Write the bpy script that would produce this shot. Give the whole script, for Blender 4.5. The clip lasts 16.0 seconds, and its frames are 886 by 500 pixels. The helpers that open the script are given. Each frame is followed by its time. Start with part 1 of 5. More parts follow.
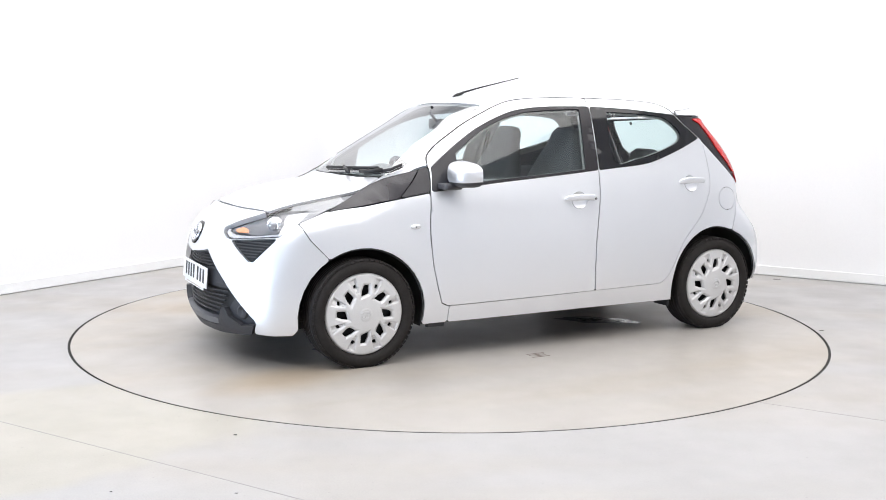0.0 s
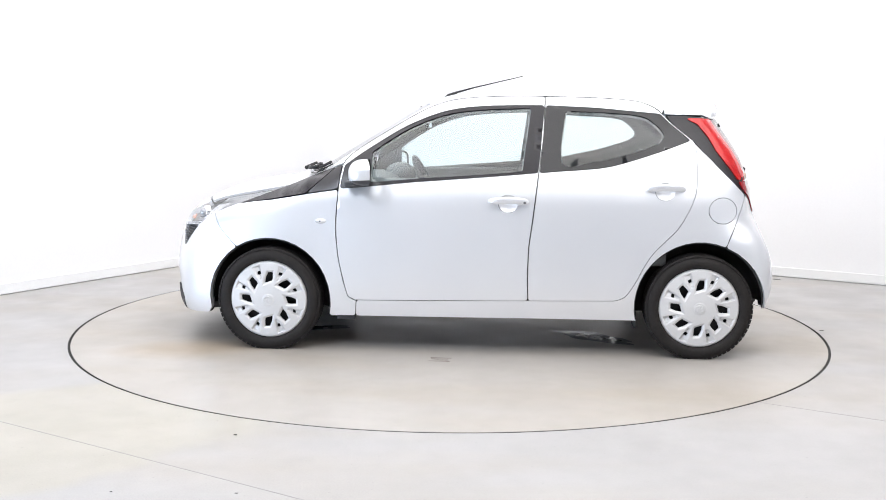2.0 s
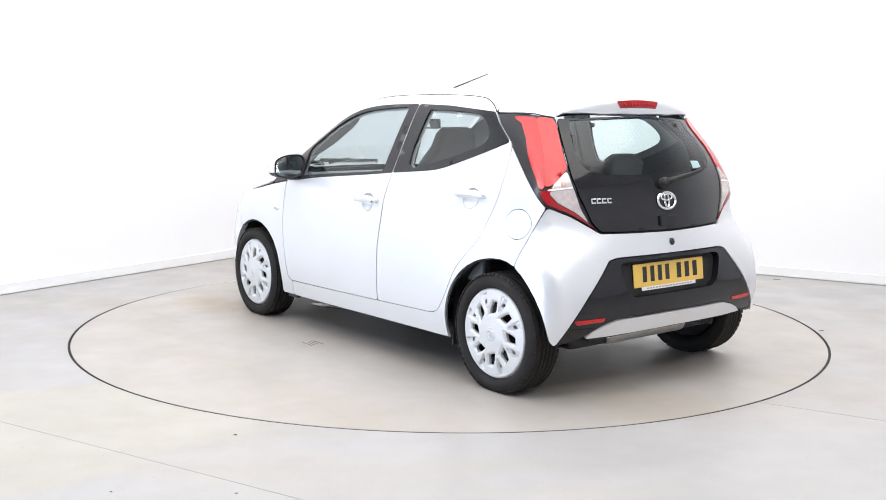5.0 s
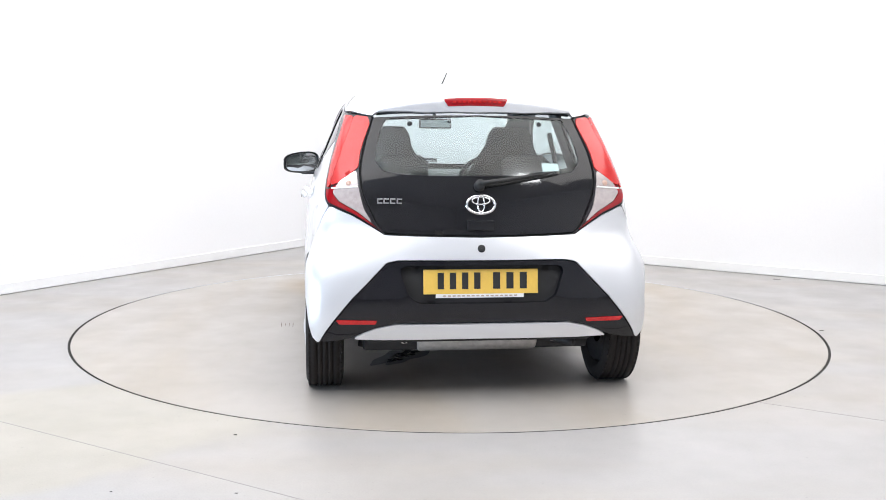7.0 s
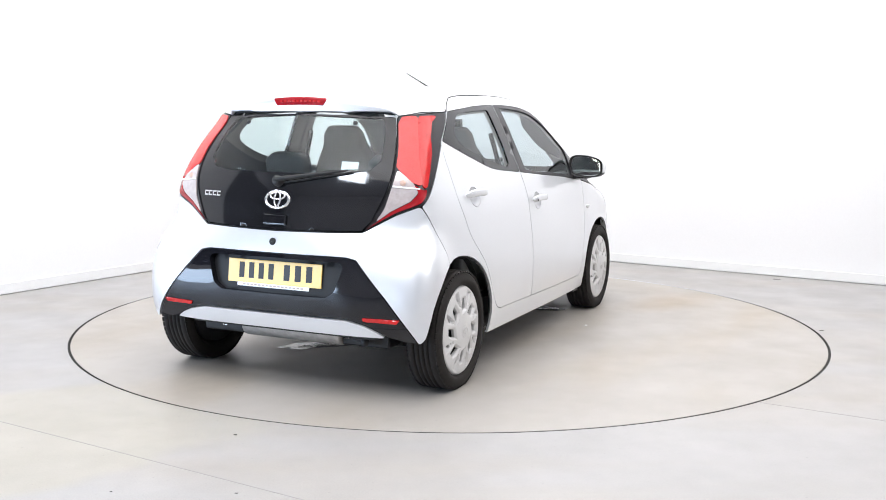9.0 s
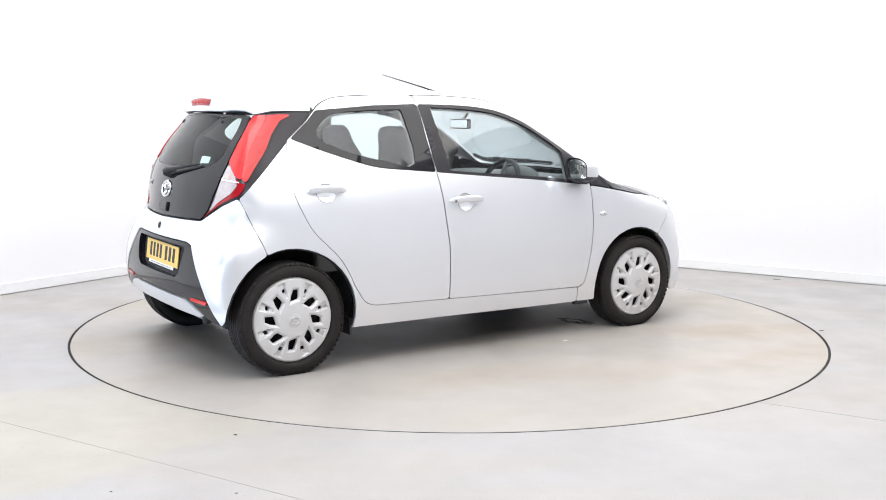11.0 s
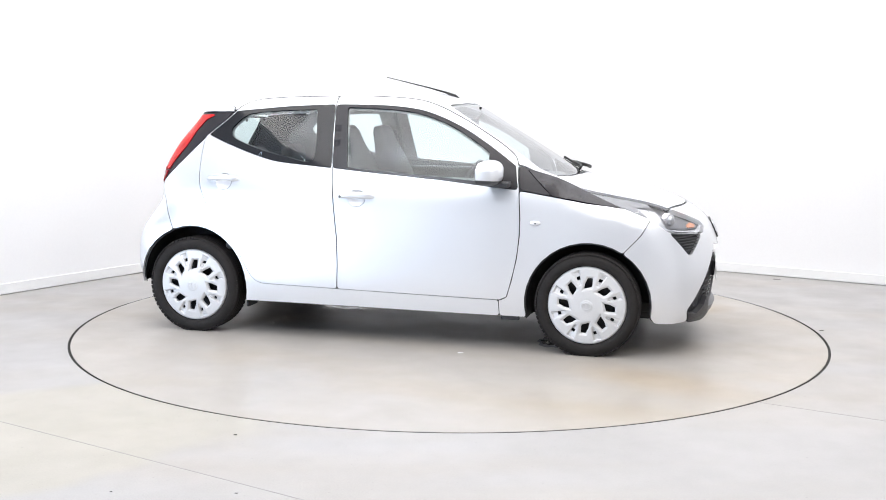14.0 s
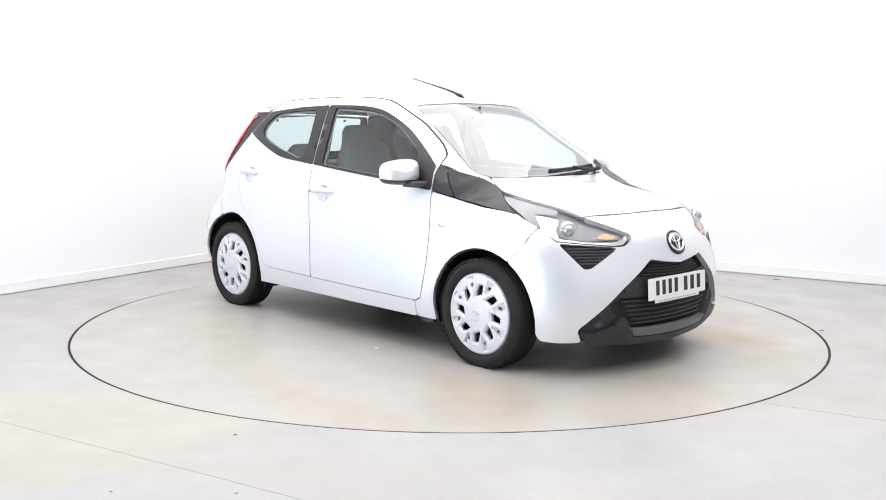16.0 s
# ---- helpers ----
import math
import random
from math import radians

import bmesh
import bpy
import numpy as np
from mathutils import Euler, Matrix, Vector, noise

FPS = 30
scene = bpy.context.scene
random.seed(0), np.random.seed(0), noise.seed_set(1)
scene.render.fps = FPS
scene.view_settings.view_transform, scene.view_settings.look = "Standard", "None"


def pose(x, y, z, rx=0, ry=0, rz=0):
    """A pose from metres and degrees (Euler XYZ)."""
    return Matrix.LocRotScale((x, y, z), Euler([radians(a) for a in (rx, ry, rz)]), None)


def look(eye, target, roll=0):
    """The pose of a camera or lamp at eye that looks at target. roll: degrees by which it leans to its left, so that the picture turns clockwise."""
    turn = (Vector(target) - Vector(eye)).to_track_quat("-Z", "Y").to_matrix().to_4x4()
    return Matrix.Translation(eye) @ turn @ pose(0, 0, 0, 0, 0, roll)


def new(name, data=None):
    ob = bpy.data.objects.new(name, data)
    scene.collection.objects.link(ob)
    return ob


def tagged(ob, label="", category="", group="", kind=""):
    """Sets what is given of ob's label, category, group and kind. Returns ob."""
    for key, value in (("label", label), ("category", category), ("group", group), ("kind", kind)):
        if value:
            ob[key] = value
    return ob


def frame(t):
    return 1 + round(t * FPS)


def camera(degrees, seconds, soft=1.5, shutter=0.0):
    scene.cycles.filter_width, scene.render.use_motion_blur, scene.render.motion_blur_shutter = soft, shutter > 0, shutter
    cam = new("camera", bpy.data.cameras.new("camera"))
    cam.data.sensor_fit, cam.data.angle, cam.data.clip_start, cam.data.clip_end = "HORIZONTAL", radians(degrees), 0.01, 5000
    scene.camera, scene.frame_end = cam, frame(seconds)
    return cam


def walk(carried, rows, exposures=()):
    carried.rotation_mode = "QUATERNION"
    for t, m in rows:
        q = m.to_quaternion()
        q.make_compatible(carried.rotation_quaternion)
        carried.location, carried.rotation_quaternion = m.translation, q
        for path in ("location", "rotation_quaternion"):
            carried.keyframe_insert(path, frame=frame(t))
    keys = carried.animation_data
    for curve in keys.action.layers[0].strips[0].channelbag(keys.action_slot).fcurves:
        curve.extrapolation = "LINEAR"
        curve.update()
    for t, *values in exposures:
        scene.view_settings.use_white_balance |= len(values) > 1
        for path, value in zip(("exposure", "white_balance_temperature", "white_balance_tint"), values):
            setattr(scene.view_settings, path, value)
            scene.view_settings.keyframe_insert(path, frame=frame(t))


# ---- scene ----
# ---- camera ----
cam = camera(47.944, 16.0, soft=0.9)
EYE = pose(0, -6.2126, 1.2771, 90 - 7.5144, 0, 0.3688) @ pose(0, 0, 0, 0, 0, 0.49)
walk(cam, [(0, EYE), (16, EYE)])


def heading(t):
    """Degrees by which the turntable has turned the car."""
    return 208.3195 - 15.8504 * t - 0.0084 * (t - 8) ** 2


CAR_X, CAR_Y = -0.2291, 0.0815      # the car's middle on the turntable
TABLE_R = 2.252
WHEEL_R = 0.287
HUB_Z = 0.280                       # a little less: the tyres flatten on the deck

# ---- light ----
world = bpy.data.worlds.new("world")
scene.world = world
world.use_nodes = True
world.node_tree.nodes["Background"].inputs["Color"].default_value = (0.9, 0.93, 1.0, 1)
world.node_tree.nodes["Background"].inputs["Strength"].default_value = 0.9


def area_lamp(name, eye, target, w, h, watts, color=(1, 1, 1)):
    data = bpy.data.lights.new(name, "AREA")
    data.shape, data.size, data.size_y, data.energy, data.color = "RECTANGLE", w, h, watts, color
    ob = new(name, data)
    ob.matrix_world = look(eye, target)
    return ob


# one broad lamp added overhead in place of the room's own unseen lights
area_lamp("overhead_fill", (0.3, -0.9, 3.98), (0.3, -0.89, 0), 7.6, 8.0, 475, (1.0, 0.978, 0.962))
area_lamp("studio_lamp", (-2.5, -4.3, 3.6), (0, 0, 0.9), 0.7, 0.6, 55, (0.80, 0.88, 1.0))
area_lamp("studio_lamp", (2.4, -4.4, 3.6), (0, 0, 0.9), 0.6, 0.55, 30, (0.97, 0.98, 1.0))
# daylight in the open lower half of the vehicle door
area_lamp("door_daylight", (-6.15, -4.05, 0.57), (0, 0, 0.57), 4.6, 1.05, 240, (0.58, 0.75, 1.0))

# ---- materials ----


def material(name, color, rough=0.5, metal=0.0, coat=0.0, grain=None, bump=None, coat_rough=0.05, spec=None):
    """Principled material. grain: (scale, amount, second scale, amount) of tone variation; bump: (scale, height)."""
    m = bpy.data.materials.new(name)
    m.use_nodes = True
    nt = m.node_tree
    b = nt.nodes["Principled BSDF"]
    b.inputs["Base Color"].default_value = (*color, 1)
    b.inputs["Roughness"].default_value = rough
    b.inputs["Metallic"].default_value = metal
    b.inputs["Coat Weight"].default_value = coat
    b.inputs["Coat Roughness"].default_value = coat_rough
    if spec is not None:
        b.inputs["Specular IOR Level"].default_value = spec
    co = nt.nodes.new("ShaderNodeTexCoord")
    if grain:
        last = None
        for scale, amount in (grain[:2], grain[2:]):
            n = nt.nodes.new("ShaderNodeTexNoise")
            n.inputs["Scale"].default_value = scale
            n.inputs["Detail"].default_value = 5
            nt.links.new(co.outputs["Object"], n.inputs["Vector"])
            r = nt.nodes.new("ShaderNodeMapRange")
            r.inputs["From Min"].default_value, r.inputs["From Max"].default_value = 0.3, 0.7
            r.inputs["To Min"].default_value, r.inputs["To Max"].default_value = 1 - amount, 1 + amount
            nt.links.new(n.outputs["Fac"], r.inputs["Value"])
            mix = nt.nodes.new("ShaderNodeVectorMath")
            mix.operation = "SCALE"
            if last is None:
                mix.inputs[0].default_value = color
            else:
                nt.links.new(last, mix.inputs[0])
            nt.links.new(r.outputs["Result"], mix.inputs["Scale"])
            last = mix.outputs["Vector"]
        nt.links.new(last, b.inputs["Base Color"])
    if bump:
        n = nt.nodes.new("ShaderNodeTexNoise")
        n.inputs["Scale"].default_value = bump[0]
        n.inputs["Detail"].default_value = 3
        nt.links.new(co.outputs["Object"], n.inputs["Vector"])
        bp = nt.nodes.new("ShaderNodeBump")
        bp.inputs["Distance"].default_value = bump[1]
        bp.inputs["Strength"].default_value = 0.6
        nt.links.new(n.outputs["Fac"], bp.inputs["Height"])
        nt.links.new(bp.outputs["Normal"], b.inputs["Normal"])
    return m


def glass_material(name, tint, gloss=0.085, rough=0.02):
    m = bpy.data.materials.new(name)
    m.use_nodes = True
    nt = m.node_tree
    nt.nodes.remove(nt.nodes["Principled BSDF"])
    tr = nt.nodes.new("ShaderNodeBsdfTransparent")
    tr.inputs["Color"].default_value = (*tint, 1)
    gl = nt.nodes.new("ShaderNodeBsdfGlossy")
    gl.inputs["Roughness"].default_value = rough
    fr = nt.nodes.new("ShaderNodeLayerWeight")
    fr.inputs["Blend"].default_value = 0.5
    pw = nt.nodes.new("ShaderNodeMath")
    pw.operation, pw.inputs[1].default_value = "POWER", 5.0
    ad = nt.nodes.new("ShaderNodeMath")
    ad.operation, ad.inputs[1].default_value, ad.inputs[2].default_value = "MULTIPLY_ADD", 0.9, gloss
    nt.links.new(fr.outputs["Facing"], pw.inputs[0])
    nt.links.new(pw.outputs[0], ad.inputs[0])
    mix = nt.nodes.new("ShaderNodeMixShader")
    nt.links.new(ad.outputs[0], mix.inputs["Fac"])
    nt.links.new(tr.outputs[0], mix.inputs[1])
    nt.links.new(gl.outputs[0], mix.inputs[2])
    nt.links.new(mix.outputs[0], nt.nodes["Material Output"].inputs["Surface"])
    return m


PAINT = material("silver_paint", (0.785, 0.795, 0.82), 0.36, 0.58, 0.8, (900, 0.05, 2.0, 0.015))
GLOSS_BLACK = material("gloss_black", (0.011, 0.011, 0.013), 0.07, 0, 0.1, (40, 0.1, 3, 0.1), spec=0.45)
WING_BLACK = material("wing_trim_black", (0.015, 0.013, 0.017), 0.27, 0, 0.0, (60, 0.1, 4, 0.1), spec=0.2)
TRIM_BLACK = material("window_trim_black", (0.024, 0.022, 0.025), 0.28, 0, 0.0, (60, 0.1, 4, 0.1), spec=0.35)
PLASTIC = material("grained_black_plastic", (0.05, 0.05, 0.055), 0.5, 0, 0, (300, 0.15, 6, 0.12), (700, 0.0006))
PLASTIC_DARK = material("dark_plastic", (0.012, 0.012, 0.013), 0.6, 0, 0, (200, 0.15, 6, 0.12))
NOSE_BLACK = material("nose_black_plastic", (0.026, 0.026, 0.03), 0.48, 0, 0, (300, 0.15, 6, 0.12), (700, 0.0006))
GREY_LIP = material("grey_lip_plastic", (0.115, 0.115, 0.125), 0.42, 0, 0.1, (300, 0.08, 6, 0.06))
RUBBER = material("tyre_rubber", (0.019, 0.0165, 0.0155), 0.75, 0, 0, (90, 0.15, 9, 0.14), (500, 0.0006), spec=0.25)
COVER_SILVER = material("wheel_cover_silver", (0.62, 0.612, 0.61), 0.42, 0.15, 0.1, (300, 0.03, 15, 0.03))
CHROME = material("chrome", (0.82, 0.82, 0.84), 0.12, 1.0)
STEEL_BLACK = material("black_steel", (0.03, 0.03, 0.032), 0.55, 0.3, 0, (60, 0.2, 8, 0.2))
SEAT_CLOTH = material("dark_seat_cloth", (0.11, 0.115, 0.12), 0.9, 0, 0, (350, 0.25, 5, 0.12), (600, 0.001))
CABIN_GREY = material("cabin_grey_plastic", (0.17, 0.175, 0.18), 0.65, 0, 0, (250, 0.1, 5, 0.1))
HEADLINER = material("light_headliner", (0.55, 0.55, 0.53), 0.95, 0, 0, (300, 0.06, 4, 0.04))
GLASS = glass_material("tinted_window_glass", (0.87, 0.95, 0.95), 0.09)
GLASS_REAR = glass_material("tinted_rear_glass", (0.82, 0.92, 0.91), 0.06, 0.14)
GLASS_SCREEN = glass_material("windscreen_glass", (0.88, 0.95, 0.96), 0.28)
LENS_CLEAR = glass_material("clear_lens", (0.95, 0.95, 0.96), 0.04)
RED_LENS = material("red_lens", (0.52, 0.013, 0.013), 0.16, 0, 0.25, (120, 0.12, 14, 0.12))
# the lens red, lightened for the reflection on its rear facet
RED_SHEEN = material("sheen_red_lens", (0.56, 0.030, 0.028), 0.14, 0, 0.3, (120, 0.12, 14, 0.12))
RED_DEEP = material("deep_red_lens", (0.32, 0.007, 0.012), 0.14, 0, 0.25, (120, 0.12, 14, 0.12))
WHITE_LENS = material("pale_lens", (0.58, 0.51, 0.50), 0.16, 0.3, 0.8, (60, 0.10, 20, 0.10))
ORANGE = material("amber_lens", (0.80, 0.33, 0.16), 0.25, 0, 0.5, (120, 0.12, 14, 0.1))
LAMP_SILVER = material("lamp_reflector", (0.72, 0.73, 0.75), 0.25, 0.7, 0, (120, 0.1, 14, 0.1))
LAMP_GREY = material("lamp_bezel_grey", (0.17, 0.172, 0.18), 0.35, 0.3, 0.2, (120, 0.1, 14, 0.1))
MIRROR = material("mirror_glass", (0.85, 0.87, 0.88), 0.02, 1.0)
PLATE_WHITE = material("plate_white", (0.80, 0.80, 0.79), 0.35, 0, 0.3, (80, 0.03, 8, 0.03))
PLATE_YELLOW = material("plate_yellow", (0.80, 0.52, 0.10), 0.35, 0, 0.3, (80, 0.03, 8, 0.03))
INK = material("plate_ink", (0.02, 0.02, 0.022), 0.5)
STICKER = material("pale_sticker", (0.62, 0.70, 0.72), 0.6, 0, 0, (80, 0.05, 8, 0.05))
WALL = material("white_painted_wall", (0.82, 0.82, 0.83), 0.75, 0, 0, (60, 0.008, 0.8, 0.008), (250, 0.0006))
SKIRT = material("white_skirting", (0.80, 0.80, 0.80), 0.5, 0, 0, (60, 0.01, 2, 0.01))
GAP = material("dark_joint", (0.02, 0.019, 0.017), 0.8)
# ---- the car's skin: four smooth sheets that meet in rounded edges ----
def curve(pairs):
    """A smooth curve through (x, y) pairs."""
    px = np.array([p[0] for p in pairs], float)
    py = np.array([p[1] for p in pairs], float)
    d = np.diff(py) / np.diff(px)
    m = np.concatenate([[d[0]], (d[:-1] * np.diff(px)[1:] + d[1:] * np.diff(px)[:-1]) / (px[2:] - px[:-2]), [d[-1]]])

    def at(x):
        x = np.asarray(x, float)
        xc = np.clip(x, px[0], px[-1])
        i = np.clip(np.searchsorted(px, xc) - 1, 0, len(px) - 2)
        h = px[i + 1] - px[i]
        s = (xc - px[i]) / h
        y = (py[i] * (1 + 2 * s) * (1 - s) ** 2 + h * m[i] * s * (1 - s) ** 2
             + py[i + 1] * s * s * (3 - 2 * s) + h * m[i + 1] * s * s * (s - 1))
        return y + np.where(x < px[0], (x - px[0]) * m[0], 0) + np.where(x > px[-1], (x - px[-1]) * m[-1], 0)
    return at


SIDE_Z = curve([(0.15, 0.765), (0.24, 0.785), (0.32, 0.798), (0.48, 0.803), (0.62, 0.80), (0.75, 0.79), (0.85, 0.779),
                (0.93, 0.757), (1.0, 0.732), (1.16, 0.668), (1.3, 0.607), (1.40, 0.556), (1.5, 0.49)])
SIDE_X = curve([(-1.7, 0.845), (-1.5, 0.893), (-1.28, 0.939), (-1.0, 0.982), (-0.5, 0.998), (0.2, 1.0), (0.6, 0.99), (0.9, 0.972),
                (1.17, 0.967), (1.4, 0.945), (1.6, 0.905), (1.9, 0.80)])
NOSE_Z = curve([(0.12, 1.795), (0.22, 1.845), (0.32, 1.862), (0.45, 1.866), (0.56, 1.85), (0.65, 1.825), (0.72, 1.785), (0.78, 1.72),
                (0.85, 1.60)])
TAIL_Z = curve([(0.12, 1.51), (0.26, 1.575), (0.37, 1.607), (0.48, 1.611), (0.60, 1.597), (0.70, 1.577), (0.765, 1.556), (0.90, 1.532),
                (1.1, 1.458), (1.30, 1.338), (1.40, 1.305), (1.5, 1.29)])
TAIL_BOW = curve([(0.2, 0.10), (0.37, 0.095), (0.6, 0.13), (0.78, 0.27), (1.0, 0.26), (1.15, 0.34), (1.3, 0.45), (1.4, 0.45)])
TOP_X = curve([(-1.6, 1.30), (-1.33, 1.385), (-1.1, 1.42), (-0.7, 1.455), (-0.3, 1.463), (0.0, 1.45), (0.2, 1.422), (0.32, 1.385),
               (0.6, 1.225), (0.85, 1.075), (1.0, 0.985), (1.08, 0.955), (1.3, 0.916), (1.5, 0.872), (1.65, 0.82), (1.8, 0.745)])
TOP_CROWN = curve([(-1.5, 0.10), (0.2, 0.13), (0.4, 0.05), (0.9, 0.03), (1.1, 0.14), (1.6, 0.16)])
TOP_BOW = curve([(-1.5, 0.0), (0.0, 0.0), (0.3, 0.22), (0.9, 0.30), (1.15, 0.18), (1.6, 0.2)])


def skin(x, y, z):
    """Below zero inside the body, above zero outside."""
    y = np.abs(y)
    low = np.clip((0.80 - z) / 0.2, 0, 1)
    low = low * low * (3 - 2 * low)
    back = np.clip((-1.17 - x) / 0.30, 0, 1)
    a = y - SIDE_Z(z) * (SIDE_X(x) + 0.076 * low * back * back * (3 - 2 * back))
    b = x - NOSE_Z(z) + (0.48 - 0.05 * np.clip((0.62 - z) / 0.2, 0, 1) - 0.05 * np.clip((0.36 - z) / 0.12, 0, 1)) * y * y
    c = -x - TAIL_Z(z) + TAIL_BOW(z) * y * y
    xs = x + TOP_BOW(x) * y * y
    d = z - TOP_X(xs) + TOP_CROWN(x) * y * y
    # the bumper's corners are rounder than the other edges
    k = 0.048
    m = np.maximum(a, b)
    a = m + k * np.log(np.exp((a - m) / k) + np.exp((b - m) / k)) - 0.005
    k = 0.022
    q = np.stack(np.broadcast_arrays(a, c, d * 0.9)) / k
    m = q.max(0)
    return k * (m + np.log(np.exp(q - m).sum(0)))


def reach(start, way, far=3.0):
    """How far from start, inside or out, along way the skin lies: the last crossing going back from far."""
    start, way = np.asarray(start, float), np.asarray(way, float)
    lo, hi = np.zeros(len(start)), np.full(len(start), far)
    for _ in range(36):
        mid = (lo + hi) / 2
        p = start + way * mid[:, None]
        inside = skin(p[:, 0], p[:, 1], p[:, 2]) < 0
        lo, hi = np.where(inside, mid, lo), np.where(inside, hi, mid)
    return start + way * ((lo + hi) / 2)[:, None]
# ---- mesh tools ----


def part(name, bm, mat, parent=None, label="", smooth=True):
    """Links a bmesh as one mesh object under its parent."""
    me = bpy.data.meshes.new(name)
    bm.to_mesh(me)
    bm.free()
    me.materials.append(mat)
    if smooth:
        me.polygons.foreach_set("use_smooth", [True] * len(me.polygons))
    ob = new(name, me)
    if parent:
        ob.parent = parent
    if label:
        ob["label"] = label
    return ob


def inside(points, loops):
    """Even-odd test of 2D points against closed loops."""
    res = np.zeros(len(points), bool)
    for lp in loops:
        a, b = lp, np.roll(lp, -1, 0)
        for (x0, y0), (x1, y1) in zip(a, b):
            if y0 == y1:
                continue
            hit = ((y0 > points[:, 1]) != (y1 > points[:, 1])) & (points[:, 0] < (x1 - x0) * (points[:, 1] - y0) / (y1 - y0) + x0)
            res ^= hit
    return res


def rounded(points, r=0.012, n=4):
    """A closed outline with its corners cut round."""
    p = np.array(points, float)
    out = []
    for i in range(len(p)):
        a, b, c = p[i - 1], p[i], p[(i + 1) % len(p)]
        u, w = a - b, c - b
        lu, lw = np.linalg.norm(u), np.linalg.norm(w)
        bend = 1 + float(u @ w) / max(lu * lw, 1e-9)
        if bend < 0.12:
            out.append(b)
            continue
        d = min(r * (0.4 + bend), 0.45 * lu, 0.45 * lw)
        s, e = b + u / max(lu, 1e-9) * d, b + w / max(lw, 1e-9) * d
        for k in range(n + 1):
            t = k / n
            out.append((1 - t) ** 2 * s + 2 * t * (1 - t) * b + t * t * e)
    return np.array(out)


def resample(loop, step):
    out = []
    for a, b in zip(loop, np.roll(loop, -1, 0)):
        n = max(1, int(math.ceil(np.linalg.norm(b - a) / step)))
        out += [a + (b - a) * k / n for k in range(n)]
    out = np.array(out)
    keep = np.linalg.norm(out - np.roll(out, 1, 0), axis=1) > 5e-4
    return out[keep]


def inset(loop, d):
    """Moves a closed loop inwards by d."""
    area = 0.5 * np.sum(loop[:, 0] * np.roll(loop[:, 1], -1) - np.roll(loop[:, 0], -1) * loop[:, 1])
    e = np.roll(loop, -1, 0) - np.roll(loop, 1, 0)
    e /= np.maximum(np.linalg.norm(e, axis=1), 1e-9)[:, None]
    nrm = np.stack([-e[:, 1], e[:, 0]], 1) * (1 if area > 0 else -1)
    return loop + nrm * d


def sheet(outline, holes, place, step=0.04, depth=0.012, gap=0.0025, lift=0.0, r=0.012):
    """A thin shell over a 2D outline with holes: place() lifts 2D points into space and gives their normals. Its rims are folded in by depth."""
    from mathutils import geometry
    loops = [inset(resample(rounded(outline, r), step * 0.6), gap)]
    for h in holes:
        loops.append(inset(resample(rounded(h, r), step * 0.6), -gap))
    lo, hi = loops[0].min(0), loops[0].max(0)
    gx, gy = np.meshgrid(np.arange(lo[0] + step / 2, hi[0], step), np.arange(lo[1] + step / 2, hi[1], step))
    grid = np.stack([gx.ravel(), gy.ravel()], 1)
    grid = grid[inside(grid, loops)]
    rim = np.concatenate(loops)
    if len(grid):
        near = np.array([np.min(np.sum((rim - g) ** 2, 1)) for g in grid])
        grid = grid[near > (0.35 * step) ** 2]
    pts = np.concatenate([rim, grid]) if len(grid) else rim
    edges, k = [], 0
    for lp in loops:
        edges += [(k + i, k + (i + 1) % len(lp)) for i in range(len(lp))]
        k += len(lp)
    vs, es, fs, *_ = geometry.delaunay_2d_cdt([Vector(p) for p in pts], edges, [], 0, 1e-6)
    v2 = np.array([tuple(v) for v in vs])
    cen = np.array([(v2[f[0]] + v2[f[1]] + v2[f[2]]) / 3 for f in fs])
    ok = inside(cen, loops)
    p3, n3 = place(v2)
    p3 = p3 + n3 * (lift(v2)[:, None] if callable(lift) else lift)
    bm = bmesh.new()
    bv = [bm.verts.new(p) for p in p3]
    flip = None
    for f, good in zip(fs, ok):
        if not good:
            continue
        a, b, c = f[:3]
        if flip is None:
            flip = np.dot(np.cross(p3[b] - p3[a], p3[c] - p3[a]), n3[a]) < 0
        try:
            bm.faces.new((bv[a], bv[c], bv[b]) if flip else (bv[a], bv[b], bv[c]))
        except ValueError:
            pass
    if depth:
        ends = [e for e in bm.edges if len(e.link_faces) == 1]
        bm.verts.index_update()
        top, low = {}, {}
        for e in ends:
            for v in e.verts:
                if v.index not in top:
                    i = v.index
                    top[i] = bm.verts.new(p3[i])
                    low[i] = bm.verts.new(p3[i] - n3[i] * depth)
        for e in ends:
            f = e.link_faces[0]
            a, b = e.verts
            order = [v.index for v in f.verts]
            i, j = a.index, b.index
            if order[(order.index(i) + 1) % len(order)] != j:
                i, j = j, i
            bm.faces.new((top[j], top[i], low[i], low[j]))
    for v in [v for v in bm.verts if not v.link_faces]:
        bm.verts.remove(v)
    return bm


def slope(p):
    """Outward normals of the skin."""
    h = 0.004
    g = np.stack([skin(p[:, 0] + h * (k == 0), p[:, 1] + h * (k == 1), p[:, 2] + h * (k == 2))
                  - skin(p[:, 0] - h * (k == 0), p[:, 1] - h * (k == 1), p[:, 2] - h * (k == 2)) for k in range(3)], 1)
    return g / np.maximum(np.linalg.norm(g, axis=1), 1e-9)[:, None]


# Charts of the skin: to() flattens points of the body into 2D, back() lifts them onto the skin again.
class Side:
    def __init__(self, s):
        self.s = s

    def to(self, pts):
        return [(p[0], p[-1]) for p in pts]

    def back(self, q):
        z = np.zeros(len(q))
        p = reach(np.stack([q[:, 0], z, q[:, 1]], 1), np.stack([z, z + self.s, z], 1))
        return p, slope(p)


